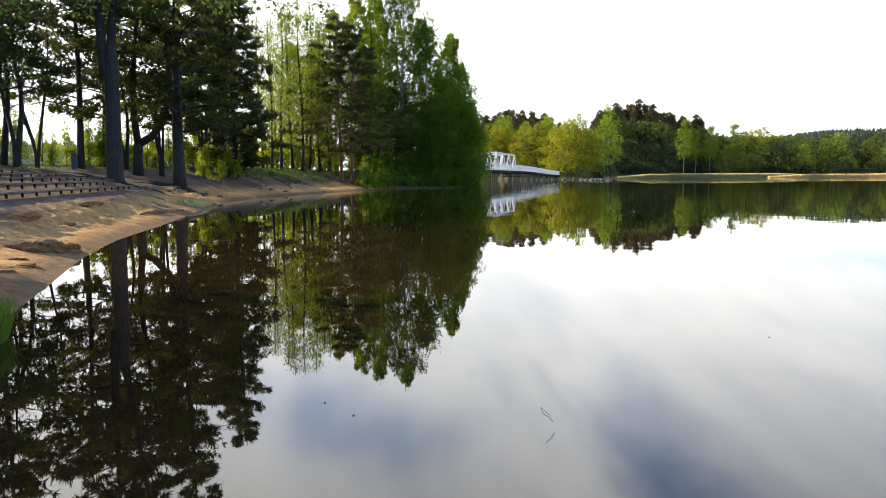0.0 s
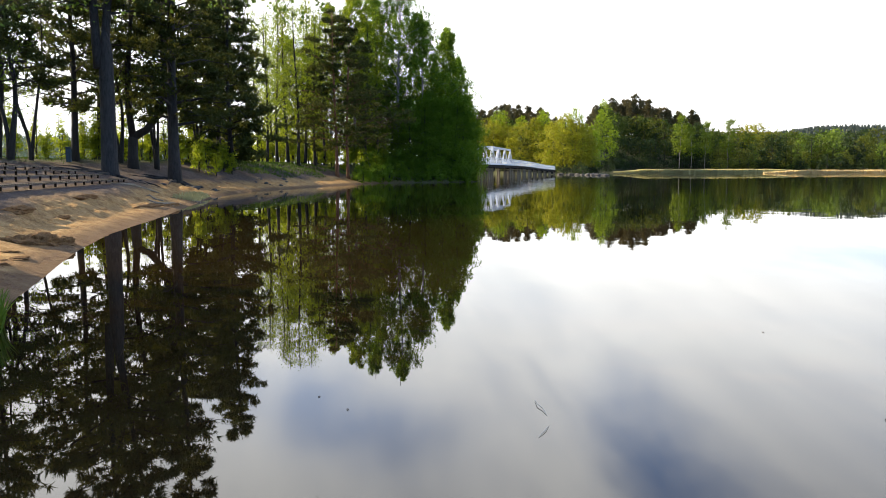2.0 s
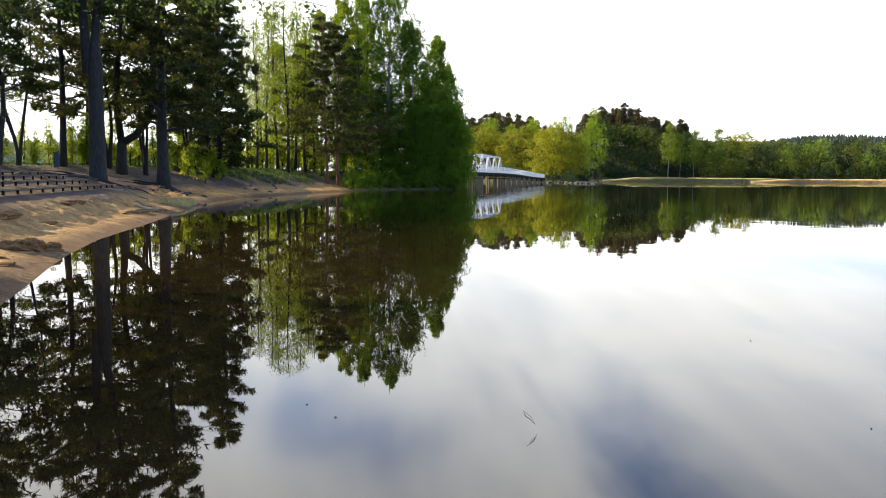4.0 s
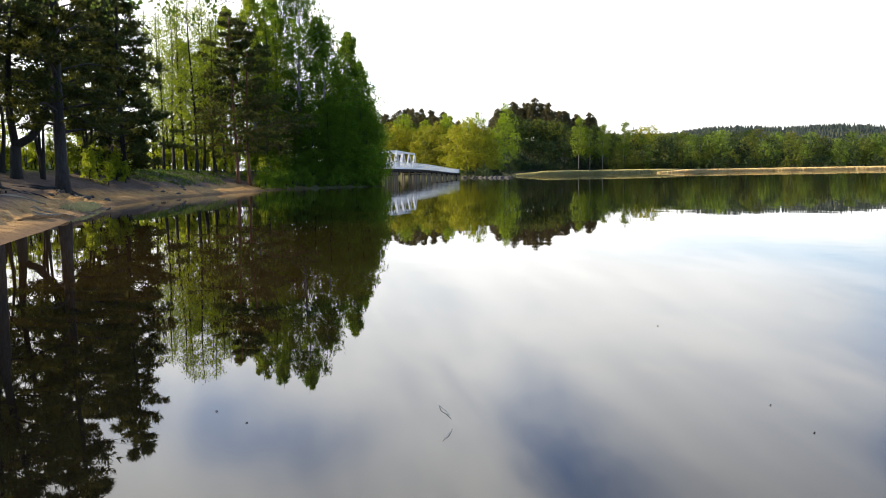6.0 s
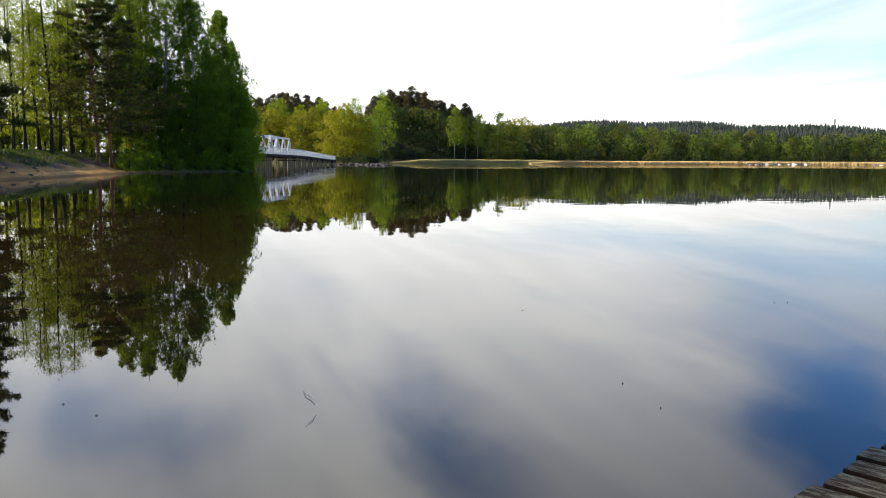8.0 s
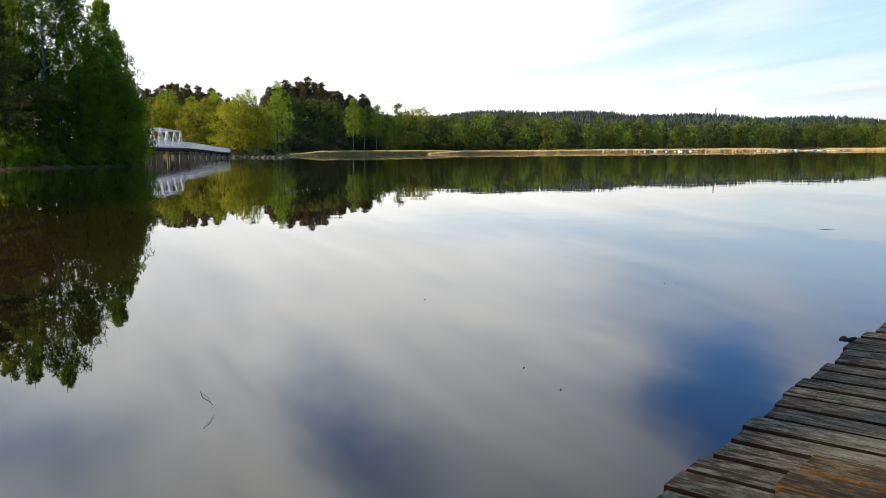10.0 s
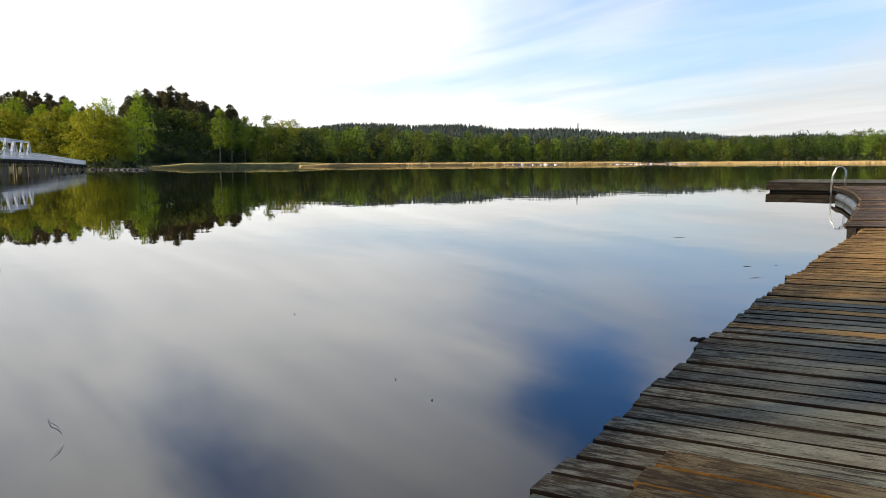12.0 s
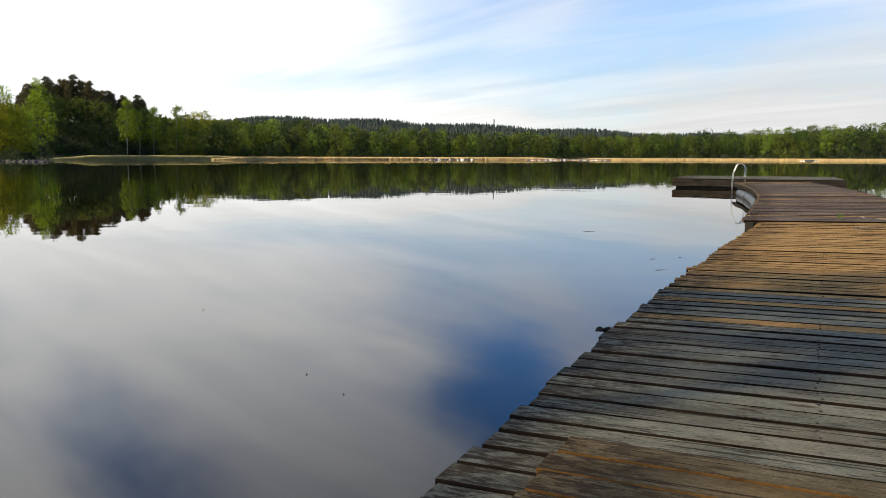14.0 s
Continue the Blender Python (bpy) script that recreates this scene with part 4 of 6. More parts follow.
for i in range(14):
    a = -6.5 + 8 * (i + rng.uniform(0, 1)) / 14
    plant_tree("shrub", shrub, *az(a, 90 + rng.uniform(0, 8)), "yellow-green leafy shrub under the tall trees", "shrub", GS, rng.uniform(0, 6), rng.uniform(0.5, 0.8))
for a, d, sc in ((2.0, 93, 1.0), (2.9, 95, 0.9), (3.6, 95.5, 1.1), (4.6, 96.5, 1.0), (5.4, 97, 0.9), (6.3, 97, 0.9), (7.2, 97, 1.0), (8.1, 97.5, 0.9), (8.7, 98, 0.9), (8.9, 100, 0.8), (1.2, 90, 0.7)):
    plant_tree("shrub", dark_shrub, *az(a, d), "dark green willow shrub at the water's edge", "shrub", "waterside shrubs", d * 3, sc)

rim = [(1.6, 83.5), (4.0, 89), (9, 93), (13, 95), (16.2, 97.5), (17.2, 102)]
for i in range(24):
    u = (i + rng.uniform(0.1, 0.9)) / 24 * 4.999
    k = int(u)
    x, y = (rim[k][c] + (rim[k + 1][c] - rim[k][c]) * (u - k) for c in (0, 1))
    plant_tree("shrub", dark_shrub, x - 0.5, y + 0.6, "dark green willow shrub at the water's edge", "shrub", "waterside shrubs", i * 1.3, rng.uniform(0.55, 0.95), z=0.0)

# ---- far shore woods ----
oak = clumped("far_broadleaf", 18, 0.24, 51, BARK_DARK, LEAF_OLIVE, 58, 2500, 0.52, 0.16, 0.33, 2.6, 0.115)
oak_b = clumped("far_broadleaf_b", 18, 0.24, 52, BARK_DARK, LEAF_LIME, 52, 2300, 0.52, 0.14, 0.26, 1.8, 0.11)
oak_c = clumped("far_broadleaf_c", 17, 0.20, 53, BARK_DARK, LEAF_HILL, 50, 2000, 0.55, 0.08, 0.27, 1.7, 0.11)
far_birch = clumped("far_birch", 18, 0.11, 54, BARK_BIRCH, LEAF_MID, 34, 1300, 0.46, 0.34, 0.13, 1.8, 0.085)
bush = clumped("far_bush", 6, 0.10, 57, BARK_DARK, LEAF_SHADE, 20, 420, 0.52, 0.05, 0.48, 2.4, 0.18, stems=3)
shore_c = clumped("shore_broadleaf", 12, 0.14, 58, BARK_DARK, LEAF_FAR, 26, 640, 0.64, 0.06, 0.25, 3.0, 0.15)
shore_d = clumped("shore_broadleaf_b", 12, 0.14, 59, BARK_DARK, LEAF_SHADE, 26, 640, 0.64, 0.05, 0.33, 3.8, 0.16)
shore_s = clumped("shore_broadleaf_c", 12, 0.14, 60, BARK_DARK, LEAF_DULL, 26, 640, 0.64, 0.06, 0.30, 3.0, 0.15)
far_pine = pine("far_pine", 17, 0.22, 55, BARK_RED, NEEDLE_FAR, 0.30, 0.25, 40, 1.0, 720, blades=5)
spruce = pine("far_spruce", 15, 0.16, 56, BARK_DARK, NEEDLE_FAR, 0.06, 0.15, 40, 0.70, 520, droop=0.5, blades=8)
KINDS = {"o": (oak, "broadleaf_tree", "olive-green broadleaf tree on the far shore", "tree"), "s": (oak_b, "broadleaf_tree", "yellow-green broadleaf tree on the far shore", "tree"),
         "c": (oak_c, "broadleaf_tree", "fresh green broadleaf tree on the far shore", "tree"), "b": (far_birch, "birch_tree", "slender birch with a pale stem on the far shore", "birch tree"),
         "p": (far_pine, "pine_tree", "dark pine on the wooded hill", "pine tree"), "x": (shore_c, "broadleaf_tree", "dark green broadleaf tree on the far shore", "tree"), "y": (shore_d, "broadleaf_tree", "green broadleaf tree on the far shore", "tree"), "z": (shore_s, "broadleaf_tree", "olive broadleaf tree on the far shore", "tree"), "u": (bush, "shrub", "dark green shrub along the far shore", "shrub"), "f": (spruce, "spruce_tree", "dark pointed spruce among the far trees", "spruce tree")}


GH = "trees on the wooded hill"


def far_tree(k, a, d, sc, turn, group, tall=1.0):
    m, name, label, cat = KINDS[k]
    k = float(away(a))
    if group == GH:
        sc *= float(np.interp(a, (10, 16.2, 17.2, 18.0, 20.0, 21.0), (1.12, 1.05, 0.95, 0.86, 0.88, 1.0)))
    plant_tree(name, m, *az(a, d * k), label, cat, group, turn, sc * k, tall=tall)


rng = np.random.default_rng(8)
# the hill's front edge, bright against the pines behind
for k, a, d, sc in (("o", 10.2, 305, 1.05), ("o", 10.9, 300, 1.0), ("s", 11.3, 306, 1.14), ("o", 12.0, 298, 0.86), ("o", 13.0, 290, 0.95), ("o", 13.7, 286, 1.02), ("s", 14.4, 288, 1.1), ("s", 14.9, 268, 0.42),
                    ("s", 15.3, 262, 0.38), ("o", 15.1, 262, 0.95), ("o", 15.9, 258, 1.06), ("o", 16.7, 258, 1.04), ("s", 16.6, 276, 1.28), ("o", 17.2, 262, 0.98), ("s", 17.9, 258, 1.0), ("s", 18.6, 254, 1.16), ("c", 19.0, 250, 1.02),
                    ("c", 19.7, 246, 0.84), ("c", 20.5, 240, 0.74), ("z", 21.0, 238, 1.0), ("c", 21.6, 234, 0.72), ("z", 22.4, 230, 1.12), ("b", 24.0, 209, 0.86), ("c", 24.3, 232, 0.70),
                    ("b", 24.8, 209, 0.70), ("c", 25.1, 228, 0.74), ("b", 25.7, 209, 0.76), ("c", 26.4, 234, 0.62), ("b", 27.2, 209, 0.80), ("c", 26.8, 228, 0.60), ("o", 28.4, 234, 0.72), ("o", 29.0, 238, 0.74), ("c", 29.7, 236, 0.60),
                    ("y", 23.0, 221, 0.7), ("y", 24.0, 223, 0.75), ("y", 25.0, 221, 0.7), ("y", 25.9, 223, 0.7), ("y", 22.0, 221, 0.7), ("y", 20.2, 226, 0.75), ("y", 21.3, 222, 0.7), ("y", 27.8, 224, 0.7), ("y", 28.8, 226, 0.66)):
    back = float(smooth(a, 19.2, 20.8))
    far_tree(k, a, d + 10 * back, sc * (1 + 0.04 * back), rng.uniform(0, 6), GH)
for i in range(26):
    a = 10.2 + 15.5 * (i + rng.uniform(0, 1)) / 26
    d = (305 if a < 13 else 282 if a < 19 else 252) + rng.uniform(0, 14)
    far_tree("coxcs"[i % 5] if a < 20 else "c", a, d, rng.uniform(0.85, 1.05) * (0.72 if a > 19.5 else 1.0), rng.uniform(0, 6), GH)
for i in range(86):
    a = 9.6 + 15.6 * (i + rng.uniform(0, 1)) / 86
    d = (318 if a < 13 else 300 if a < 19 else 278) + rng.uniform(0, 34)
    far_tree("p" if i % 9 else "f", a, d, rng.uniform(0.86, 1.08) * (0.90 if a > 22 else 1.0), rng.uniform(0, 6), GH)
GF = "trees along the far shore"
for k, a, d, sc in (("z", 69.7, 332, 0.98), ("z", 70.7, 334, 0.7), ("y", 74.2, 340, 1.15), ("y", 64.4, 338, 1.1), ("z", 59.6, 336, 0.85), ("y", 52.3, 326, 1.05), ("z", 38.2, 252, 0.8)):
    far_tree(k, a, d, sc, a, GF)
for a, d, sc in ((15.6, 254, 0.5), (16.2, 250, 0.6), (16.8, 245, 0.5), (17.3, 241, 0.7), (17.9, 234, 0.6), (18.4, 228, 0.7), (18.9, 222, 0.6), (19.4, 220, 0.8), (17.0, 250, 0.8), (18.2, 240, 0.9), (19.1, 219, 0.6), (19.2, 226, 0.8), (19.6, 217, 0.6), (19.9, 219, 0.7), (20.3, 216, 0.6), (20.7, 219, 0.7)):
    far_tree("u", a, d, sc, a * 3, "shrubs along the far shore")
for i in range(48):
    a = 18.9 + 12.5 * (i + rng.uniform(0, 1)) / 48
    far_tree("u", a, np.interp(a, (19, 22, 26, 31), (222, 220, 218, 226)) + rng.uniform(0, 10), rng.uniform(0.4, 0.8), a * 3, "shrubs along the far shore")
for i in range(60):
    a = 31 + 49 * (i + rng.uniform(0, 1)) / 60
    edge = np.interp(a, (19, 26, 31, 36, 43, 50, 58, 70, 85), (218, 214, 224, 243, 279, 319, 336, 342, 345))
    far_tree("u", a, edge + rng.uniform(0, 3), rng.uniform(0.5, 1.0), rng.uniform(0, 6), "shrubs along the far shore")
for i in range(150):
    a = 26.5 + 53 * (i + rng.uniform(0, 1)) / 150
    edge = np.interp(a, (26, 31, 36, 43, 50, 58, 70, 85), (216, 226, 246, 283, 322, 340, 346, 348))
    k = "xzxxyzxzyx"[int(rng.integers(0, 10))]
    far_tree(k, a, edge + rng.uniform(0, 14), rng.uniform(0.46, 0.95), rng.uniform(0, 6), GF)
for i in range(150):
    a = 23.5 + 55.5 * (i + rng.uniform(0, 1)) / 150
    edge = np.interp(a, (26, 31, 36, 43, 50, 58, 70, 85), (216, 226, 246, 283, 322, 340, 346, 348))
    grow = float(np.interp(a, (23, 26, 33, 40, 50, 60), (0.84, 0.96, 1.02, 1.0, 0.94, 0.90)))
    far_tree("xzxyxzxx"[int(rng.integers(0, 8))], a, edge + rng.uniform(14, 50), grow * rng.uniform(0.86, 1.10), rng.uniform(0, 6), GF)


def far_woods(name, spots, mat, label, rng, hgt, radius, n):
    """Many small distant crowns in one mesh."""
    cs, outs = [], []
    for x, y, z in spots:
        h = hgt * rng.uniform(0.85, 1.1)
        t = rng.uniform(0, 1, n)
        rr = radius * (1 - t) ** 0.7 * rng.uniform(0.3, 1, n)
        th = rng.uniform(0, 6.28, n)
        cs.append(np.stack([x + rr * np.cos(th), y + rr * np.sin(th), z + h * (0.1 + 0.9 * t)], -1))
        outs.append(np.stack([np.cos(th), np.sin(th), 0.3 + t], -1))
    ob = new(name, leaf_cloud(name, np.concatenate(cs), 1.7, mat, rng, 0.8, outward=np.concatenate(outs), loose=0.4))
    return tagged(ob, label, "forest", kind="stuff")


def far_spires(name, spots, mat, label, rng, hgt, radius):
    """Many small distant conifers in one mesh: three ragged skirts each."""
    tri = []
    for x, y, z in spots:
        h = hgt * rng.uniform(0.7, 1.25)
        for low, high, wd in ((0.05, 0.55, 1.0), (0.3, 0.8, 0.75), (0.55, 1.05, 0.48)):
            a0 = rng.uniform(0, 6)
            ring = [(x + radius * wd * rng.uniform(0.8, 1.2) * math.cos(a0 + k * 1.2566), y + radius * wd * rng.uniform(0.8, 1.2) * math.sin(a0 + k * 1.2566), z + h * low) for k in range(5)]
            for k in range(5):
                tri += [ring[k], ring[(k + 1) % 5], (x, y, z + h * high)]
    ob = new(name, quads(name, np.array(tri), 3, mat))
    return tagged(ob, label, "forest", kind="stuff")


spots = []
for i in range(12000):
    a = rng.uniform(8, 82)
    d = 560 + 400 * rng.uniform(0, 1) ** 0.8
    x, y = az(a, d)
    spots.append((x, y))
zs = land([p[0] for p in spots], [p[1] for p in spots])
spots = [(x, y, z) for (x, y), z in zip(spots, zs)]
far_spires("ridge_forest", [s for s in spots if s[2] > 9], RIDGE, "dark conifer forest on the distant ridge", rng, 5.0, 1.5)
far_woods("valley_forest", [s for s in spots if s[2] <= 9], LEAF_FAR, "green mixed forest behind the far shore", rng, 11, 4.0, 22)
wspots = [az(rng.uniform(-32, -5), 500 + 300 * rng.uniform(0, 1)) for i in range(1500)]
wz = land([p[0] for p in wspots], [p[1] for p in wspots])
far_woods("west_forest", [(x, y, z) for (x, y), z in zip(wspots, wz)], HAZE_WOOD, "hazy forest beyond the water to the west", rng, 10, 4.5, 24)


# ---- reeds ----
def reed_bed(name, marks, depth, tall, count, mat, label, seed):
    rng = np.random.default_rng(seed)
    a0 = [m[0] for m in marks]
    a = rng.uniform(a0[0], a0[-1], count)
    edge = np.interp(a, a0, [m[1] for m in marks]) + rng.uniform(-1.2, 1.2, count) + 0.8 * np.sin(a * 1.1) + 0.25 * np.sin(a * 5.1 + 1)
    d = edge + depth * rng.uniform(0, 1, count) ** 1.3
    x, y = d * np.sin(np.radians(a)), d * np.cos(np.radians(a))
    h = tall * rng.uniform(0.9, 1.05, count) * (0.96 + 0.04 * np.sin(a * 3.7 + d * 0.2))
    h = h * (0.45 + 0.55 * smooth(a, a0[0], a0[0] + 2.5) * (1 - smooth(a, a0[-1] - 2.5, a0[-1])))
    c = np.stack([x, y, np.full(count, -0.15)], -1)
    th = 1.83 + rng.normal(0, 0.25, count)
    side = np.stack([np.cos(th), np.sin(th), 0 * th], -1) * 0.28
    tip = c + np.stack([rng.normal(0, 0.15, count), rng.normal(0, 0.15, count), h + 0.15], -1)
    v = np.stack([c - side, c + side, tip + side * 0.5, tip - side * 0.5], 1)
    return tagged(new(name, quads(name, v.reshape(-1, 3), 4, mat)), label, "reeds", kind="stuff")


reed_bed("reed_bed", ((19.5, 352), (21, 358), (25, 366), (29, 390), (33, 425)), 16, 2.0, 24000, REED_GREEN, "pale green reed bed standing in the lake", 61)
reed_bed("reed_bed", ((29.5, 386), (32, 408), (34, 425), (43, 455), (49, 480), (55, 488)), 12, 1.65, 26000, REED, "golden dry reed bed standing in the lake", 62)
reed_bed("reed_bed", ((55, 490), (62, 496), (70, 500), (82, 502)), 9, 1.35, 17000, REED, "golden dry reeds along the far shore", 63)

# ---- bridge ----
BX, BY = (14.2, 107.0), (0.3553, 0.9347)


def on_bridge(s, side, z):
    """A place s metres along the bridge, side metres to its left."""
    return (BX[0] + BY[0] * s - BY[1] * side, BX[1] + BY[1] * s + BY[0] * side, z)


def deck_height(s):
    return 2.45 - 0.85 * float(smooth(s, 50, 140))


def build_bridge():
    t = thing("bridge", Matrix.Identity(4), "white timber footbridge with a truss span on wooden piles", "bridge")
    deck = Shape()
    marks = list(np.arange(0, 141, 3.8))
    for a, b in zip(marks[:-1], marks[1:]):
        deck.beam(on_bridge(a, 0, deck_height(a) - 0.12), on_bridge(b, 0, deck_height(b) - 0.12), 2.6, 0.18)
    part("deck", deck.mesh("deck", BOARD_DARK), t, "dark plank deck")
    for side in (-1.25, 1.25):
        girder = Shape()
        for a, b in zip(marks[:-1], marks[1:]):
            girder.beam(on_bridge(a, side, deck_height(a) - 0.36), on_bridge(b, side, deck_height(b) - 0.36), 0.2, 0.34)
        part("girder", girder.mesh("girder", BOARD_DARK), t)
        rail = Shape()
        for a, b in zip(marks[:-1], marks[1:]):
            for z in (1.12, 0.62, 0.12):
                rail.beam(on_bridge(a, side, deck_height(a) + z), on_bridge(b, side, deck_height(b) + z), 0.07, 0.11)
        rail_ob = part("railing", rail.mesh("railing", WHITE_WOOD), t, "white painted railing")
        post = Shape().box((0, 0, 0.55), (0.10, 0.10, 1.3), None, 0.02).mesh("railing_post", WHITE_WOOD)
        for s in np.arange(0, 139, 1.9):
            part("railing_post", post, rail_ob).location = on_bridge(s, side, deck_height(s))
        bars = Shape()
        for s in np.arange(0, 139, 0.48):
            bars.beam(on_bridge(s, side, deck_height(s) + 0.1), on_bridge(s, side, deck_height(s) + 1.1), 0.03, 0.04)
        tagged(part("baluster", bars.mesh("baluster", WHITE_WOOD), rail_ob), kind="stuff")
        # truss span
        truss = Shape()
        s0, s1, top = 25.0, 49.5, 2.95
        z0 = deck_height(40)
        truss.beam(on_bridge(s0 + 2.2, side, z0 + top), on_bridge(s1 - 2.2, side, z0 + top), 0.26, 0.30)
        truss.beam(on_bridge(s0, side, z0 + 0.1), on_bridge(s1, side, z0 + 0.1), 0.26, 0.28)
        truss.beam(on_bridge(s0, side, z0), on_bridge(s0 + 2.2, side, z0 + top), 0.26, 0.28)
        truss.beam(on_bridge(s1, side, z0), on_bridge(s1 - 2.2, side, z0 + top), 0.26, 0.28)
        n = 3
        step = (s1 - s0 - 4.4) / n
        for i in range(n):
            a = s0 + 2.2 + i * step
            truss.beam(on_bridge(a, side, z0 + top), on_bridge(a + step / 2, side, z0 + 0.1), 0.24, 0.26)
            truss.beam(on_bridge(a + step / 2, side, z0 + 0.1), on_bridge(a + step, side, z0 + top), 0.24, 0.26)
        part("truss", truss.mesh("truss", WHITE_WOOD), t, "white timber truss side")
    for s in np.linspace(27.4, 47.2, 6):
        part("top_tie", Shape().beam(on_bridge(s, -1.25, z0 + top + 0.1), on_bridge(s, 1.25, z0 + top + 0.1), 0.16, 0.16).mesh("top_tie", WHITE_WOOD), t)
    rng = np.random.default_rng(3)
    for s in list(np.arange(4, 25, 6.5)) + [25.5, 27.5, 47.5, 49.5] + [s + k for s in (57.5, 66, 75, 85, 96, 108, 121, 134) for k in (0.0, 1.6, 4.2)]:
        for side in (-1.25, -0.1, 1.25):
            z = deck_height(s) - 0.5
            x, y, _ = on_bridge(s, side, 0)
            post = Shape().tube([(x + rng.normal(0, 0.05), y + rng.normal(0, 0.05), -1.5), (x, y, z)], [0.19, 0.17], 8)
            part("post", post.mesh("post", PILE), t)
        cap = Shape().beam(on_bridge(s, -1.6, deck_height(s) - 0.55), on_bridge(s, 1.6, deck_height(s) - 0.55), 0.22, 0.22)
        part("pile_cap", cap.mesh("pile_cap", BOARD_DARK), t)
        brace = Shape().beam(on_bridge(s + 0.2, -1.5, 0.75 * deck_height(s) - 0.5), on_bridge(s + 0.2, 1.5, 0.75 * deck_height(s) - 0.5), 0.10, 0.18)
        part("brace", brace.mesh("brace", BOARD_DARK), t)


build_bridge()


# ---- stones ----
def stone_mesh(name, seed, mat=None):
    rng = np.random.default_rng(seed)
    bm = bmesh.new()
    bmesh.ops.create_icosphere(bm, subdivisions=2, radius=1.0)
    for v in bm.verts:
        k = 1 + 0.28 * noise.noise(v.co * 1.3 + Vector((seed * 7.1, 0, 0))) + rng.normal(0, 0.03)
        v.co = Vector((v.co.x * 1.2, v.co.y * 0.9, v.co.z * 0.62)) * k
    me = bpy.data.meshes.new(name)
    bm.to_mesh(me)
    bm.free()
    me.materials.append(mat or STONE)
    return me


STONES = [stone_mesh("stone", s) for s in (1, 2, 3)]
rng = np.random.default_rng(17)
for i in range(34):
    a = rng.uniform(15.6, 19.4)
    d = np.interp(a, (15, 16.5, 19, 26), (257, 246, 215, 211)) + rng.uniform(-2, 2)
    x, y = az(a, d)
    s = new("stone", STONES[i % 3])
    s.matrix_world = Matrix.Translation((x, y, 0.05)) @ Matrix.Rotation(rng.uniform(0, 6), 4, "Z") @ Matrix.Scale(rng.uniform(0.35, 1.0), 4)
    tagged(s, "grey shore boulder beside the bridge", "boulder", "shore boulders")
for i in range(14):
    y = rng.uniform(46, 74)
    x = np.interp(y, (42, 52, 59, 64, 70, 79), (-7.1, -7.0, -6.3, -4.6, -3.0, 0.0)) - rng.uniform(0.6, 3.5)
    s = new("stone", STONES[i % 3])
    s.matrix_world = Matrix.Translation((x, y, floor_at(x, y))) @ Matrix.Rotation(rng.uniform(0, 6), 4, "Z") @ Matrix.Scale(rng.uniform(0.08, 0.26), 4)
    tagged(s, "small grey stone on the sand bank", "stone", "stones on the bank")
rock = new("rock_island", stone_mesh("rock_island", 9))
rock.matrix_world = Matrix.Translation((*az(71.2, 486), 0.0)) @ Matrix.Rotation(0.6, 4, "Z") @ Matrix.Diagonal((7.0, 3.0, 1.2, 1))
tagged(rock, "low bare rock in the lake before the reeds", "rock")


# ---- boats, chimney ----
def build_boat(length, cover, hull, label):
    t = thing("boat", Matrix.Identity(4), label, "boat", "moored boats")
    v, f = [], []
    n = 7
    for i in range(n):
        u = i / (n - 1)
        wd = length * 0.17 * (1 - max(0, (u - 0.45) / 0.55) ** 2.2)
        x = (u - 0.5) * length
        sheer = 0.55 + 0.25 * u * u
        v += [(x, -wd, sheer), (x, -wd * 0.75, -0.15), (x, wd * 0.75, -0.15), (x, wd, sheer)]
    for i in range(n - 1):
        for k in range(3):
            q = 4 * i + k
            f.append((q, q + 1, q + 5, q + 4))
        f.append((4 * i, 4 * i + 4, 4 * i + 7, 4 * i + 3))
    f += [(0, 3, 2, 1), tuple(4 * (n - 1) + k for k in range(4))]
    part("hull", mesh_of("hull", v, f, hull), t)
    cab = Shape().box((0.1 * length, 0, 0.95), (length * 0.34, length * 0.22, 0.7), None, 0.2)
    part("cabin", cab.mesh("cabin", cover), t)
    scr = Shape().box((0.1 * length, 0, 1.36), (length * 0.2, length * 0.18, 0.16), None, 0.08)
    part("windscreen", scr.mesh("windscreen", HULL_WHITE), t)
    return t


boats = [build_boat(4.4, HULL_BLUE, HULL_WHITE, "small white motorboat with a dark blue cover on the far shore"),
         build_boat(4.4, HULL_RED, HULL_WHITE, "small white motorboat with a red cover on the far shore"),
         build_boat(4.0, HULL_BLUE, HULL_BLUE, "small dark blue boat moored along the far shore"),
         build_boat(5.5, HULL_WHITE, HULL_WHITE, "small white cabin boat moored along the far shore")]
rng = np.random.default_rng(23)
spots = [(44.6 + 0.40 * i, 443 + 1.9 * i) for i in range(10)] + [(52.2 + 0.24 * i, 474 + 0.3 * i) for i in range(25)] + [(70.7, 470), (71.5, 471)]
for i, (a, d) in enumerate(spots):
    a += rng.uniform(-0.1, 0.1)
    x, y = az(a, d + rng.uniform(-3, 1))
    m = Matrix.Translation((x, y, 0.05)) @ Matrix.Rotation(rng.uniform(-0.6, 0.6) + 1.2, 4, "Z") @ Matrix.Scale(rng.uniform(0.55, 0.9), 4)
    k = 3 if i in (7, 9, 17, 21) else (0, 1, 2, 0, 2, 1)[i % 6]
    if i < 4:
        boats[i].matrix_world = m
    else:
        copy_thing(boats[k], m)
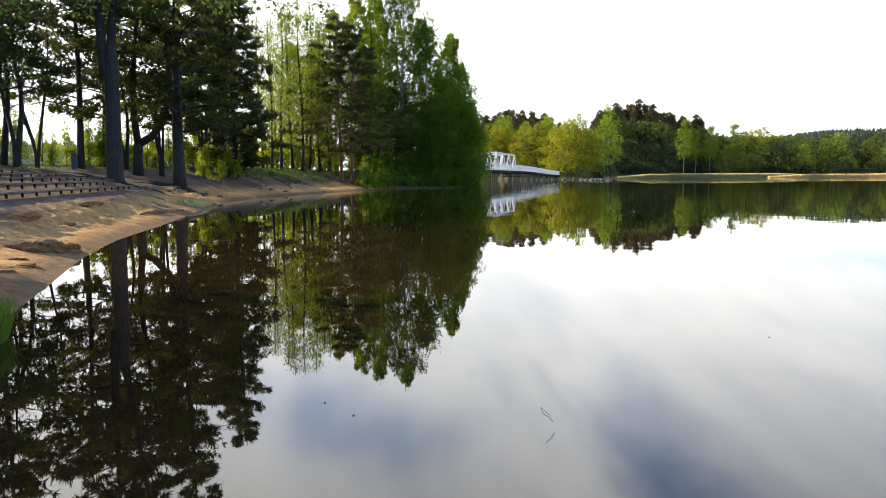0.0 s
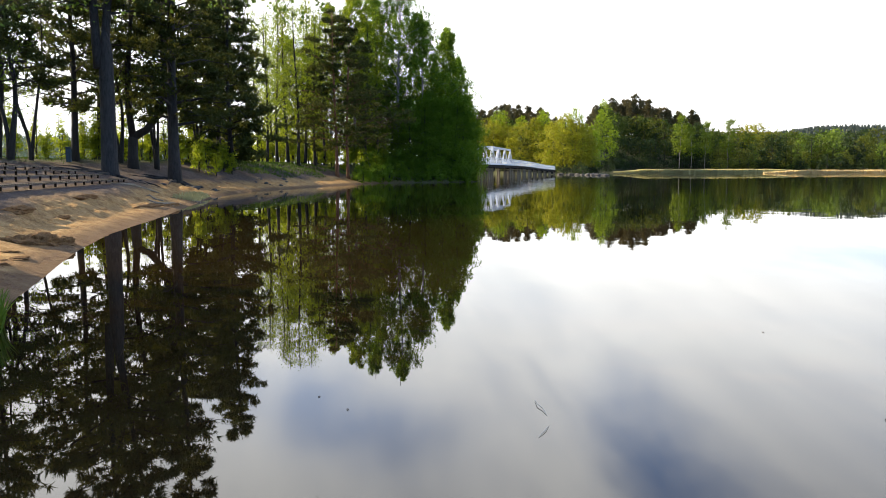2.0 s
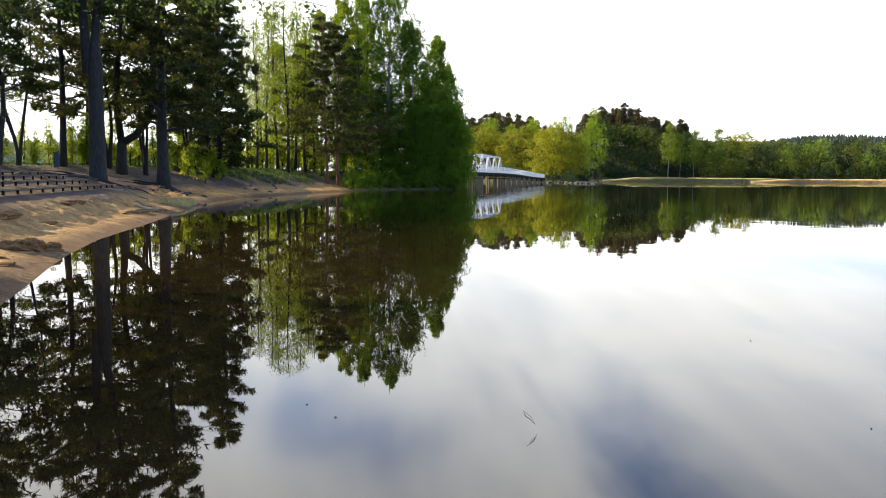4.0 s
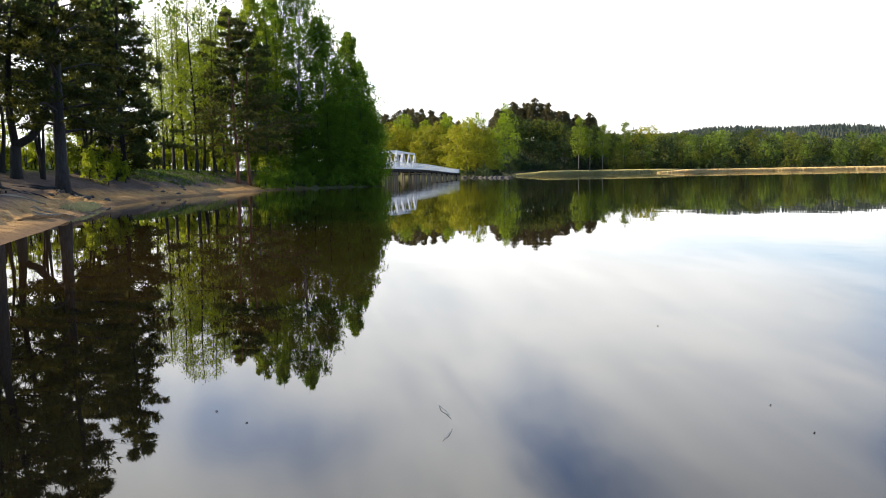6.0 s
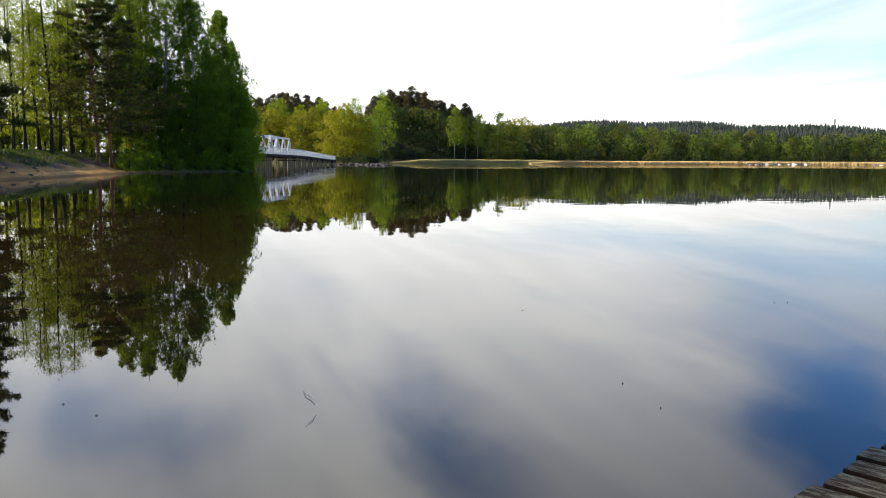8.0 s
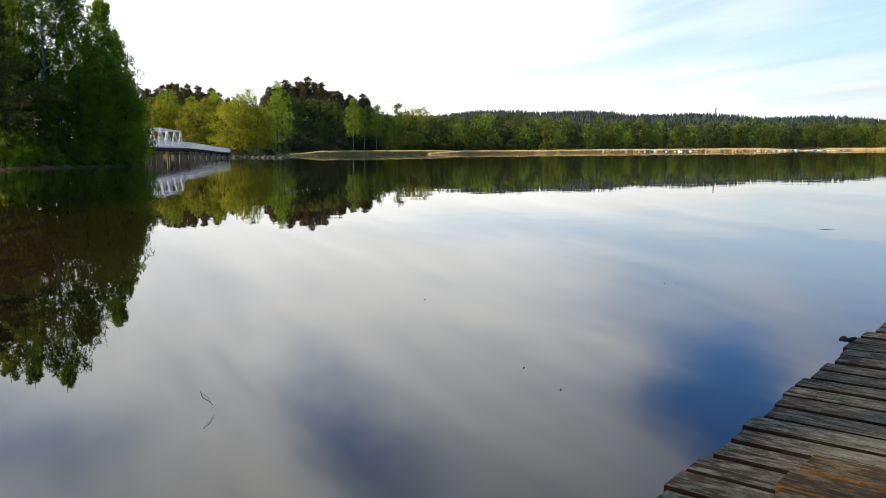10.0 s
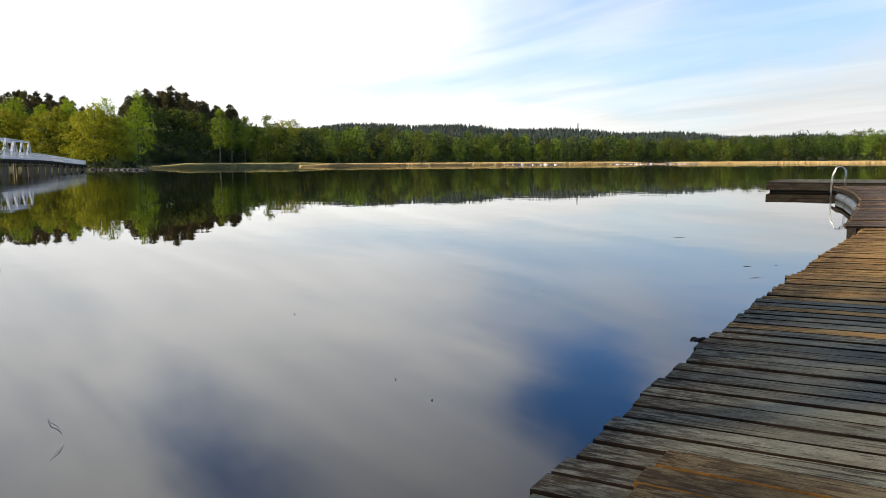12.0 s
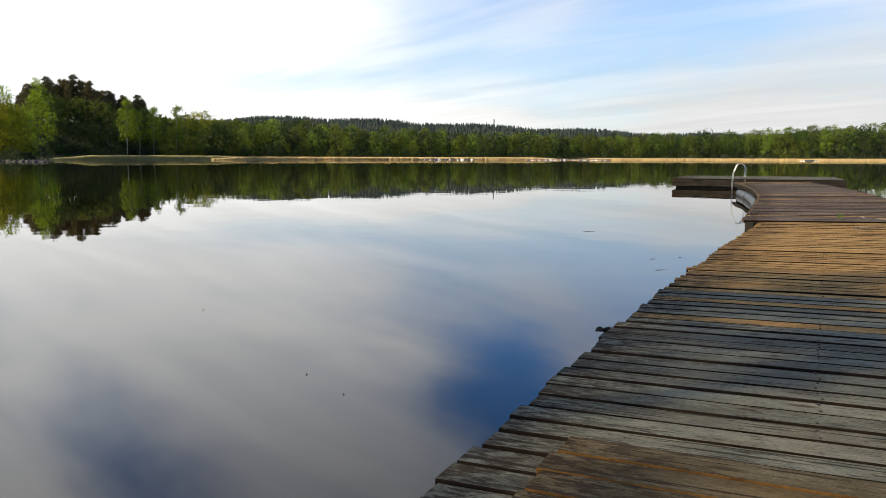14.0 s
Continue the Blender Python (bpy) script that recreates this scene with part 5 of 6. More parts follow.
for a0, a1, d0, d1 in ((44.4, 48.6, 447, 465), (52.2, 58.2, 479, 485)):
    p, q = az(a0, d0), az(a1, d1)
    pier = thing("mooring_pier", Matrix.Identity(4), "long low mooring pier on the far shore", "pier")
    part("deck", Shape().beam((*p, 0.5), (*q, 0.5), 1.8, 0.3).mesh("deck", BOARD_WARM), pier)
    for u in np.linspace(0.03, 0.97, 12):
        x, y = p[0] + (q[0] - p[0]) * u, p[1] + (q[1] - p[1]) * u
        part("post", Shape().tube([(x, y, -1), (x, y, 1.1)], [0.13, 0.12], 6).mesh("post", PILE), pier)
cx, cy = az(49.7, 880)
chimney = new("chimney", Shape().tube([(0, 0, -5), (0, 0, 8), (0, 0, 11)], [0.75, 0.62, 0.58], 12).mesh("chimney", CHIMNEY))
chimney.location = (cx, cy, floor_at(cx, cy))
tagged(chimney, "tall grey chimney rising over the distant ridge", "chimney")


# ---- beach: benches, bin, clutter ----
def build_bench(row, p, q, z):
    """A low plank bench from p to q, its seat at height z."""
    t = thing("bench", Matrix.Identity(4), "long low weathered plank bench on short posts facing the lake", "bench", "rows of benches")
    p, q = Vector((*p, z)), Vector((*q, z))
    d = (q - p).normalized()
    out = Vector((d.y, -d.x, 0))
    n = 3
    for k in (-0.5, 0.5):
        for i in range(n):
            a, b = p.lerp(q, i / n), p.lerp(q, (i + 1) / n - 0.001)
            part("seat_plank", Shape().beam(a + out * 0.15 * k * 1.05 - Vector((0, 0, 0.025)), b + out * 0.15 * k * 1.05 - Vector((0, 0, 0.025)), 0.14, 0.05).mesh("seat_plank", BENCH), t)
    count = int((q - p).length / 1.3)
    for i in range(count + 1):
        c = p.lerp(q, (i + 0.3) / (count + 0.6))
        g = floor_at(c.x, c.y)
        part("leg", Shape().box((c.x, c.y, (g - 0.15 + z - 0.05) / 2), (0.05, 0.07, z - 0.05 - g + 0.15)).mesh("leg", BOARD_DARK), t)


for row, (p, q, z) in enumerate((((-8.3, 16.5), (-10.15, 37.4), 1.10), ((-9.5, 17.5), (-11.3, 37.5), 1.30), ((-10.7, 19), (-12.6, 38.5), 1.48),
                                 ((-11.9, 20), (-13.7, 38.5), 1.65), ((-13.2, 22), (-14.6, 36), 1.84))):
    build_bench(row, p, q, z)

bx, by = az(-18.55, 52)
bz = floor_at(bx, by)
bin_thing = thing("litter_bin", Matrix.Translation((bx, by, bz)), "narrow blue painted litter bin on the crest", "litter bin")
part("body", Shape().box((0, 0, 0.42), (0.26, 0.26, 0.84), None, 0.04).mesh("body", BLUE_BIN), bin_thing)
part("lid", Shape().box((0, 0, 0.88), (0.30, 0.30, 0.07), None, 0.03).mesh("lid", BLUE_BIN), bin_thing)


def clump_mesh(name, seed, mat):
    """A low, torn heap: one lumpy skin."""
    bm = bmesh.new()
    bmesh.ops.create_icosphere(bm, subdivisions=4, radius=1.0)
    off = Vector((seed * 3.3, seed * 1.7, 0))
    for v in bm.verts:
        k = 1 + 0.45 * noise.noise(v.co * 1.6 + off) + 0.22 * noise.noise(v.co * 4.5 + off) + 0.14 * noise.noise(v.co * 11 + off)
        v.co = Vector((v.co.x * 1.3 * k, v.co.y * 0.8 * k, v.co.z * 0.30 * k))
    me = bpy.data.meshes.new(name)
    bm.to_mesh(me)
    bm.free()
    me.materials.append(mat)
    return me


CLUMPS = [clump_mesh("sand_mound", k, DARK_SAND) for k in (1, 2, 3)]
# the dug heap by the water and its crumbs
for i, (x, y, size, tall) in enumerate(((-5.55, 14.6, 0.30, 2.2), (-5.75, 14.1, 0.22, 2.0), (-5.4, 15.2, 0.20, 2.0), (-5.0, 12.2, 0.20, 0.6), (-5.15, 11.6, 0.22, 0.5), (-4.9, 11.2, 0.16, 0.6), (-5.4, 12.8, 0.14, 0.7))):
    ob = new("sand_mound", CLUMPS[i % 3])
    ob.matrix_world = Matrix.Translation((x, y, floor_at(x, y) - 0.02)) @ Matrix.Rotation(1.2 + 0.5 * math.sin(i * 5), 4, "Z") @ Matrix.Diagonal((size * 1.2, size, size * tall, 1))
    tagged(ob, "dark mound of dug sand on the beach", "sand mound", "dug sand mounds")
# low ridges kicked up across the sand
for i, ((x0, y0), (x1, y1)) in enumerate((((-7.2, 17.2), (-7.05, 18.3)), ((-6.95, 18.6), (-6.8, 20.0)), ((-7.8, 23.4), (-7.75, 25.2)), ((-6.95, 26.6), (-6.75, 29.0)), ((-6.75, 29.4), (-6.6, 31.6)), ((-7.9, 35.6), (-7.5, 38.6)))):
    x, y = (x0 + x1) / 2, (y0 + y1) / 2
    ln = math.hypot(x1 - x0, y1 - y0)
    ob = new("sand_ridge", CLUMPS[(i + 1) % 3])
    ob.matrix_world = Matrix.Translation((x, y, floor_at(x, y) - 0.02)) @ Matrix.Rotation(math.atan2(y1 - y0, x1 - x0), 4, "Z") @ Matrix.Diagonal((ln * 0.40, 0.16, 0.34, 1))
    tagged(ob, "low dark ridge of kicked-up sand", "sand ridge", "sand ridges")

# twigs and roots on the sand by the pines
rng = np.random.default_rng(31)
for i, (a, d) in enumerate(((-13.4, 33), (-13.0, 31.5), (-12.6, 32), (-11.0, 37), (-10.4, 37), (-15.0, 36.5), (-14.6, 36), (-9.6, 42), (-9.0, 44))):
    x, y = az(a, d)
    th = rng.uniform(0, 6.28)
    ln = rng.uniform(0.5, 1.2)
    pts = []
    for k in np.linspace(-1, 1, 6):
        u, v = x + math.cos(th) * ln * k + rng.normal(0, 0.05), y + math.sin(th) * ln * k + rng.normal(0, 0.05)
        pts.append((u, v, floor_at(u, v) + 0.02))
    tw = new("fallen_branch", Shape().tube(pts, [0.03, 0.04, 0.04, 0.035, 0.03, 0.012], 6).mesh("fallen_branch", TWIG))
    tagged(tw, "dry fallen branch lying on the sand", "branch", "fallen branches")


def grass_patch(name, spots, tall, mat, label, seed, width=0.012):
    rng = np.random.default_rng(seed)
    p = np.array(spots)
    n = len(p)
    th = rng.uniform(0, 6.28, n)
    h = tall * rng.uniform(0.5, 1.2, n)
    side = np.stack([np.cos(th), np.sin(th), 0 * th], -1) * width
    bend = np.stack([rng.normal(0, 0.22, n), rng.normal(0, 0.22, n), 0 * th], -1) * h[:, None]
    mid = p + bend * 0.35 + np.stack([0 * h, 0 * h, h * 0.6], -1)
    tip = p + bend + np.stack([0 * h, 0 * h, h], -1)
    v = np.stack([p - side, p + side, mid + side * 0.8, mid - side * 0.8, mid - side * 0.8, mid + side * 0.8, tip + side * 0.1, tip - side * 0.1], 1)
    return tagged(new(name, quads(name, v.reshape(-1, 3), 4, mat)), label, "grass", kind="stuff")


def grass_spots(n, xr, yr, seed, keep=None):
    rng = np.random.default_rng(seed)
    x, y = rng.uniform(*xr, n), rng.uniform(*yr, n)
    z = land(x, y)
    ok = z > 0.03 if keep is None else keep(x, y, z)
    return np.stack([x, y, z - 0.02], -1)[ok]


grass_patch("shore_grass", grass_spots(9000, (-4.6, -3.0), (5.6, 7.6), 81, lambda x, y, z: (z > -0.02) & (x < -3.22 - 0.10 * np.sin(y * 5))), 0.34, GRASS, "tall green grass on the near bank", 82)
grass_patch("bank_grass", grass_spots(9000, (-10, 2), (66, 90), 83, lambda x, y, z: z > 1.0 + 0.35 * np.sin(x * 0.8) * np.sin(y * 0.5)), 0.20, MOUND, "green grass on the sandy mound", 84, 0.035)
grass_patch("crest_grass", grass_spots(7000, (-30, -6), (42, 66), 85, lambda x, y, z: z > 2.0 + 0.2 * np.sin(x) * np.sin(y)), 0.16, MOUND, "thin grass on the crest under the trees", 86, 0.025)
tx, ty = az(-9.7, 40)
grass_patch("dry_grass", grass_spots(2500, (tx - 1.1, tx + 1.1), (ty - 3.4, ty + 3.4), 87), 0.22, REED_GREEN, "pale dry grass tuft on the sand", 88, 0.02)


# ---- overhanging branch of the near shore tree ----
def build_overhang():
    rng = np.random.default_rng(91)
    wood, pts = Shape(), []
    bx, by = az(-36, 11.5)
    bz = floor_at(bx, by)
    path = [(bx, by, bz - 0.3), (bx + 0.1, by + 0.1, bz + 1.6), (bx + 0.3, by + 0.1, bz + 3.4), (bx + 0.2, by, bz + 5.2), (bx + 0.4, by + 0.2, bz + 7.0)]
    wood.tube(path, [0.17, 0.13, 0.11, 0.08, 0.03], 9)
    fork = Vector(path[2])
    for a, d, z, drop in ((-21.5, 9.0, 3.22, 0.5), (-17.5, 9.6, 3.38, 0.45), (-14.0, 10.6, 3.68, 0.45), (-8.5, 10.8, 3.72, 0.35), (-4.0, 11.2, 3.78, 0.45), (-0.5, 11.0, 3.76, 0.3), (-25, 9.5, 3.55, 0.6)):
        tip = Vector((*az(a, d), z))
        mid = fork.lerp(tip, 0.55) + Vector((0, 0, 0.45))
        wood.tube([fork, mid, tip], [0.035, 0.018, 0.004], 5, False)
        for k in range(26):
            u = 0.35 + 0.65 * (k + rng.uniform(0, 1)) / 26
            p = mid.lerp(tip, (u - 0.35) / 0.65)
            q = p + Vector((rng.normal(0, 0.18), rng.normal(0, 0.18), -drop * rng.uniform(0.1, 1.0)))
            wood.tube([p, q], [0.006, 0.002], 3, False)
            n = 9
            f = rng.uniform(0.2, 1.05, (n, 1))
            pts.append(np.array(tuple(p)) * (1 - f) + np.array(tuple(q)) * f + rng.normal(0, 0.05, (n, 3)))
    for k in range(60):
        t = along(path, rng.uniform(0.45, 1.0))
        e = t + Vector((rng.normal(-0.6, 0.9), rng.normal(-0.3, 0.9), rng.uniform(0.0, 0.9)))
        wood.tube([t, e], [0.015, 0.003], 4, False)
        f = rng.uniform(0.3, 1.1, (16, 1))
        pts.append(np.array(tuple(t)) * (1 - f) + np.array(tuple(e)) * f + rng.normal(0, 0.12, (16, 3)))
    t = thing("alder_tree", Matrix.Identity(4), "young alder on the near bank with overhanging leafy twigs", "alder tree", "alders by the water")
    part("trunk", wood.mesh("overhang_trunk", BARK_DARK, True), t)
    part("crown", leaf_cloud("overhang_crown", np.concatenate(pts), 0.055, LEAF_NEAR, rng, 0.85, 0.5), t)


build_overhang()


# ---- jetty ----
DECK_Z = 0.45
EDGE = [(-4.6, -1.15), (-1.6, 0.25), (0.0, 0.93), (1.54, 1.47), (2.06, 1.65), (3.06, 2.01), (5.74, 2.86), (8.12, 3.58), (10.14, 4.14), (11.75, 4.60)]
EDGE2 = [(11.85, 4.94), (14.3, 5.82), (17.3, 6.92), (20.4, 8.15), (24.0, 9.75), (27.4, 11.45), (30.3, 13.1)]


def line_at(pts, s):
    """Place s metres along a line of points."""
    for (x0, y0), (x1, y1) in zip(pts[:-1], pts[1:]):
        ln = math.hypot(x1 - x0, y1 - y0)
        if s <= ln:
            return x0 + (x1 - x0) * s / ln, y0 + (y1 - y0) * s / ln
        s -= ln
    return pts[-1]


def line_length(pts):
    return sum(math.hypot(x1 - x0, y1 - y0) for (x0, y0), (x1, y1) in zip(pts[:-1], pts[1:]))


def plank_mesh(name, length, wide, thick, mat, seed, edge=PLANK_GAP_SHADE):
    """A worn plank along +x from its outer end, with chamfered, slightly wavy edges."""
    rng = np.random.default_rng(seed)
    n = 6
    v, f = [], []
    c = 0.0035
    for i in range(n + 1):
        x = length * i / n
        a, b = rng.normal(0, 0.0018, 2)
        if i == 0:
            x += rng.normal(0, 0.004)
        w2 = wide / 2
        for y, z in ((-w2 + a, -thick), (-w2 + a, -c), (-w2 + a + c, 0), (w2 + b - c, 0), (w2 + b, -c), (w2 + b, -thick)):
            v.append((x + (0.006 * math.sin(40 * y) if i == 0 else 0), y, z + rng.normal(0, 0.0008)))
    for i in range(n):
        for k in range(6):
            q = 6 * i
            f.append((q + k, q + 6 + k, q + 6 + (k + 1) % 6, q + (k + 1) % 6))
    f += [tuple(range(5, -1, -1)), tuple(6 * n + k for k in range(6))]
    me = mesh_of(name, v, f, mat)
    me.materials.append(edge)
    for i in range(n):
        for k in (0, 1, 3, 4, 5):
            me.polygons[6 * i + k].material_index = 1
    return me


jetty = thing("jetty", Matrix.Identity(4), "long weathered plank jetty curving out over the lake", "jetty")
PITCH, LONG = 0.155, 3.0
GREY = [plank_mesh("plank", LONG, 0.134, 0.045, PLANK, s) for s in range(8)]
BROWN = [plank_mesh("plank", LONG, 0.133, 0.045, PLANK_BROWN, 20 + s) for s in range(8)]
rng = np.random.default_rng(44)


def lay(pts, kinds, bearings, z):
    """Planks side by side along the outer edge; bearings: (metres along, plank direction)."""
    total = line_length(pts)
    for i in range(int(total / PITCH)):
        s = (i + 0.5) * PITCH
        x, y = line_at(pts, s)
        b = np.interp(s, [k[0] for k in bearings], [k[1] for k in bearings])
        m = Matrix.Translation((x, y, z + rng.normal(0, 0.0025))) @ Matrix.Rotation(radians(90 - b + rng.normal(0, 0.07)), 4, "Z") @ Matrix.Rotation(rng.normal(0, 0.006), 4, "X") @ Matrix.Translation((rng.normal(0, 0.012), 0, 0))
        ob = new("plank", kinds(s)[int(rng.integers(0, 8))])
        ob.parent = jetty
        ob.matrix_basis = m


lay(EDGE, lambda s: BROWN if 10.2 < s + rng.normal(0, 0.25) else GREY, ((0, 160), (7, 158.5), (9, 157), (12.5, 151), (17, 146)), DECK_Z)
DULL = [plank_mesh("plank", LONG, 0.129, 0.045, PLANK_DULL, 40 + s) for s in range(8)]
lay(EDGE2, lambda s: BROWN if rng.uniform() < 0.12 else DULL, ((0, 144), (4, 139), (10, 137), (20, 134)), DECK_Z)


def offset_line(pts, off):
    """The same line moved off metres along the plank direction."""
    out = []
    for i, (x, y) in enumerate(pts):
        x0, y0 = pts[max(i - 1, 0)]
        x1, y1 = pts[min(i + 1, len(pts) - 1)]
        ln = math.hypot(x1 - x0, y1 - y0)
        out.append((x + (y1 - y0) / ln * off, y - (x1 - x0) / ln * off))
    return out


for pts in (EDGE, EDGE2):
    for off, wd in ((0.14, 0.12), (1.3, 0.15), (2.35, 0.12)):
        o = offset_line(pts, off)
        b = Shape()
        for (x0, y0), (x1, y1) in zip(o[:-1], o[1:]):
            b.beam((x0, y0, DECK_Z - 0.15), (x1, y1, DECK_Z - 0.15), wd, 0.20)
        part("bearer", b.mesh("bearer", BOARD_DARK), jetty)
for s in (1.5, 5.0, 8.6, 12.2, 15.6):
    x, y = line_at(offset_line(EDGE, 0.35), s)
    part("post", Shape().tube([(x, y, -1.4), (x, y, DECK_Z - 0.05)], [0.09, 0.085], 9).mesh("post", PILE), jetty)
x, y = 11.93, 4.84
part("corner_post", Shape().box((x, y, 0.14), (0.13, 0.13, 0.56), None, 0.01).mesh("corner_post", BOARD_DARK), jetty, "dark corner post")
part("float_block", Shape().box((12.5, 4.55, 0.10), (0.5, 0.4, 0.34), None, 0.03).mesh("float_block", PIPE), jetty, "pale float block under the deck")
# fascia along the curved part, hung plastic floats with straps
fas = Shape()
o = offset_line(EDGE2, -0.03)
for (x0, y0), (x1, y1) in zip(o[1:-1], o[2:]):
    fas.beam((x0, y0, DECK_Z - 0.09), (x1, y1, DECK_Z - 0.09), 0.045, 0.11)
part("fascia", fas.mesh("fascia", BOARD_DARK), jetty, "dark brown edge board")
pipe_line = offset_line(EDGE2, 0.02)
pipe = part("float_pipe", Shape().tube([(*line_at(pipe_line, k), 0.10) for k in np.linspace(5.4, 18.6, 14)], [0.135] * 14, 14).mesh("float_pipe", PIPE, True), jetty, "long grey plastic float tube")
for k in (7.2, 10.0, 12.8, 15.6):
    a, b = line_at(pipe_line, k), line_at(pipe_line, k + 0.09)
    part("strap", Shape().tube([(*a, 0.10), (*b, 0.10)], [0.141, 0.141], 14).mesh("strap", RUBBER), pipe, "black strap")
# nail heads over the bearers
nails = Shape()
for s in np.arange(PITCH * 0.5, 13.5, PITCH):
    x, y = line_at(EDGE, s)
    b = radians(np.interp(s, (0, 7, 9, 12.5, 17), (160, 158.5, 157, 151, 146)))
    for off in (1.03, 2.2):
        for k in (-0.04, 0.04):
            cx = x + math.sin(b) * off - math.cos(b) * k + rng.normal(0, 0.006)
            cy = y + math.cos(b) * off + math.sin(b) * k + rng.normal(0, 0.006)
            nails.tube([(cx, cy, DECK_Z - 0.01), (cx, cy, DECK_Z + 0.0025)], [0.0075, 0.006], 6)
nail_ob = part("nail_heads", nails.mesh("nail_heads", NAIL), jetty)
tagged(nail_ob, kind="stuff")

# the raised layer of brown boards on the deck, its end worn
overlay = thing("board_layer", Matrix.Identity(4), "worn brown boards laid over the jetty planks", "boards")
for i in range(9):
    k = i + 0.5
    ox, oy = 2.19 - 0.155 * k * 0.955 - 0.008 * (i % 2), 1.41 - 0.155 * k * 0.30 + 0.012 * math.sin(i * 2.1)
    ob = part("board", plank_mesh("board", 2.5, 0.146, 0.026, PLANK_STAINED, 50 + i, BOARD_EDGE), overlay)
    ob.matrix_basis = Matrix.Translation((ox, oy, DECK_Z + 0.0285)) @ Matrix.Rotation(radians(90 - 160), 4, "Z")

# mooring ring at the edge
ring = thing("mooring_shackle", Matrix.Translation((3.79, 2.29, DECK_Z - 0.02)) @ Matrix.Scale(0.45, 4), "black iron mooring shackle at the jetty's edge", "shackle")
arc = [(0.045 * math.cos(t) - 0.03, 0.045 * math.sin(t) + 0.05, 0.02 + 0.015 * math.sin(2 * t)) for t in np.linspace(0, 2 * math.pi, 17)]
part("ring", Shape().tube(arc, [0.014] * 17, 8, False).mesh("ring", RUBBER, True), ring)
part("bolt", Shape().tube([(-0.09, 0.02, 0.02), (0.05, -0.03, 0.035)], [0.02, 0.022], 8).mesh("bolt", RUBBER), ring)
part("plate", Shape().box((0.03, -0.01, 0.004), (0.10, 0.07, 0.028), None, 0.006).mesh("plate", RUBBER), ring)

# ladder
ladder = thing("bathing_ladder", Matrix.Translation((30.45, 12.93, DECK_Z - 0.02)) @ Matrix.Rotation(math.atan2(0.46, 0.89), 4, "Z"), "bright steel bathing ladder with hooped rails", "ladder")
for k in (-0.25, 0.25):
    path = [(k, -0.17, 0.0), (k, -0.17, 0.55)] + [(k, 0.03 + 0.20 * math.cos(t), 0.55 + 0.20 * math.sin(t)) for t in np.linspace(math.pi, math.pi * 0.3, 8)] + [(k, 0.27, 0.42), (k, 0.30, 0.0), (k, 0.30, -0.9)]
    part("rail", Shape().tube(path, [0.0125] * len(path), 10).mesh("rail", STEEL, True), ladder)
for z in (-0.75, -0.48, -0.21):
    part("rung", Shape().tube([(-0.25, 0.30, z), (0.25, 0.30, z)], [0.018, 0.018], 8).mesh("rung", STEEL, True), ladder)

# swimming float
fl = thing("swimming_float", Matrix.Translation((34.0, 17.7, 0)) @ Matrix.Rotation(math.atan2(-0.93, 0.37), 4, "Z"), "large square swimming float with dark board sides", "float")
FL, FD = 7.35, 7.0
for i in range(int(FD / 0.15)):
    ob = part("plank", GREY[i % 8], fl)
    ob.matrix_basis = Matrix.Translation((0, 0.075 + 0.15 * i, 0.45)) @ Matrix.Diagonal((FL / LONG, 1.0, 1, 1))
for z in (0.335, 0.175):
    for y in (0.03, FD - 0.03):
        part("side_board", Shape().box((FL / 2, y, z), (FL, 0.05, 0.148), None, 0.008).mesh("side_board", BOARD_DARK), fl)
    for x in (0.03, FL - 0.03):
        part("side_board", Shape().box((x, FD / 2, z), (0.05, FD - 0.12, 0.148), None, 0.008).mesh("side_board", BOARD_DARK), fl)
part("hull", Shape().box((FL / 2, FD / 2, 0.0), (FL - 0.3, FD - 0.3, 0.5)).mesh("hull", RUBBER), fl)

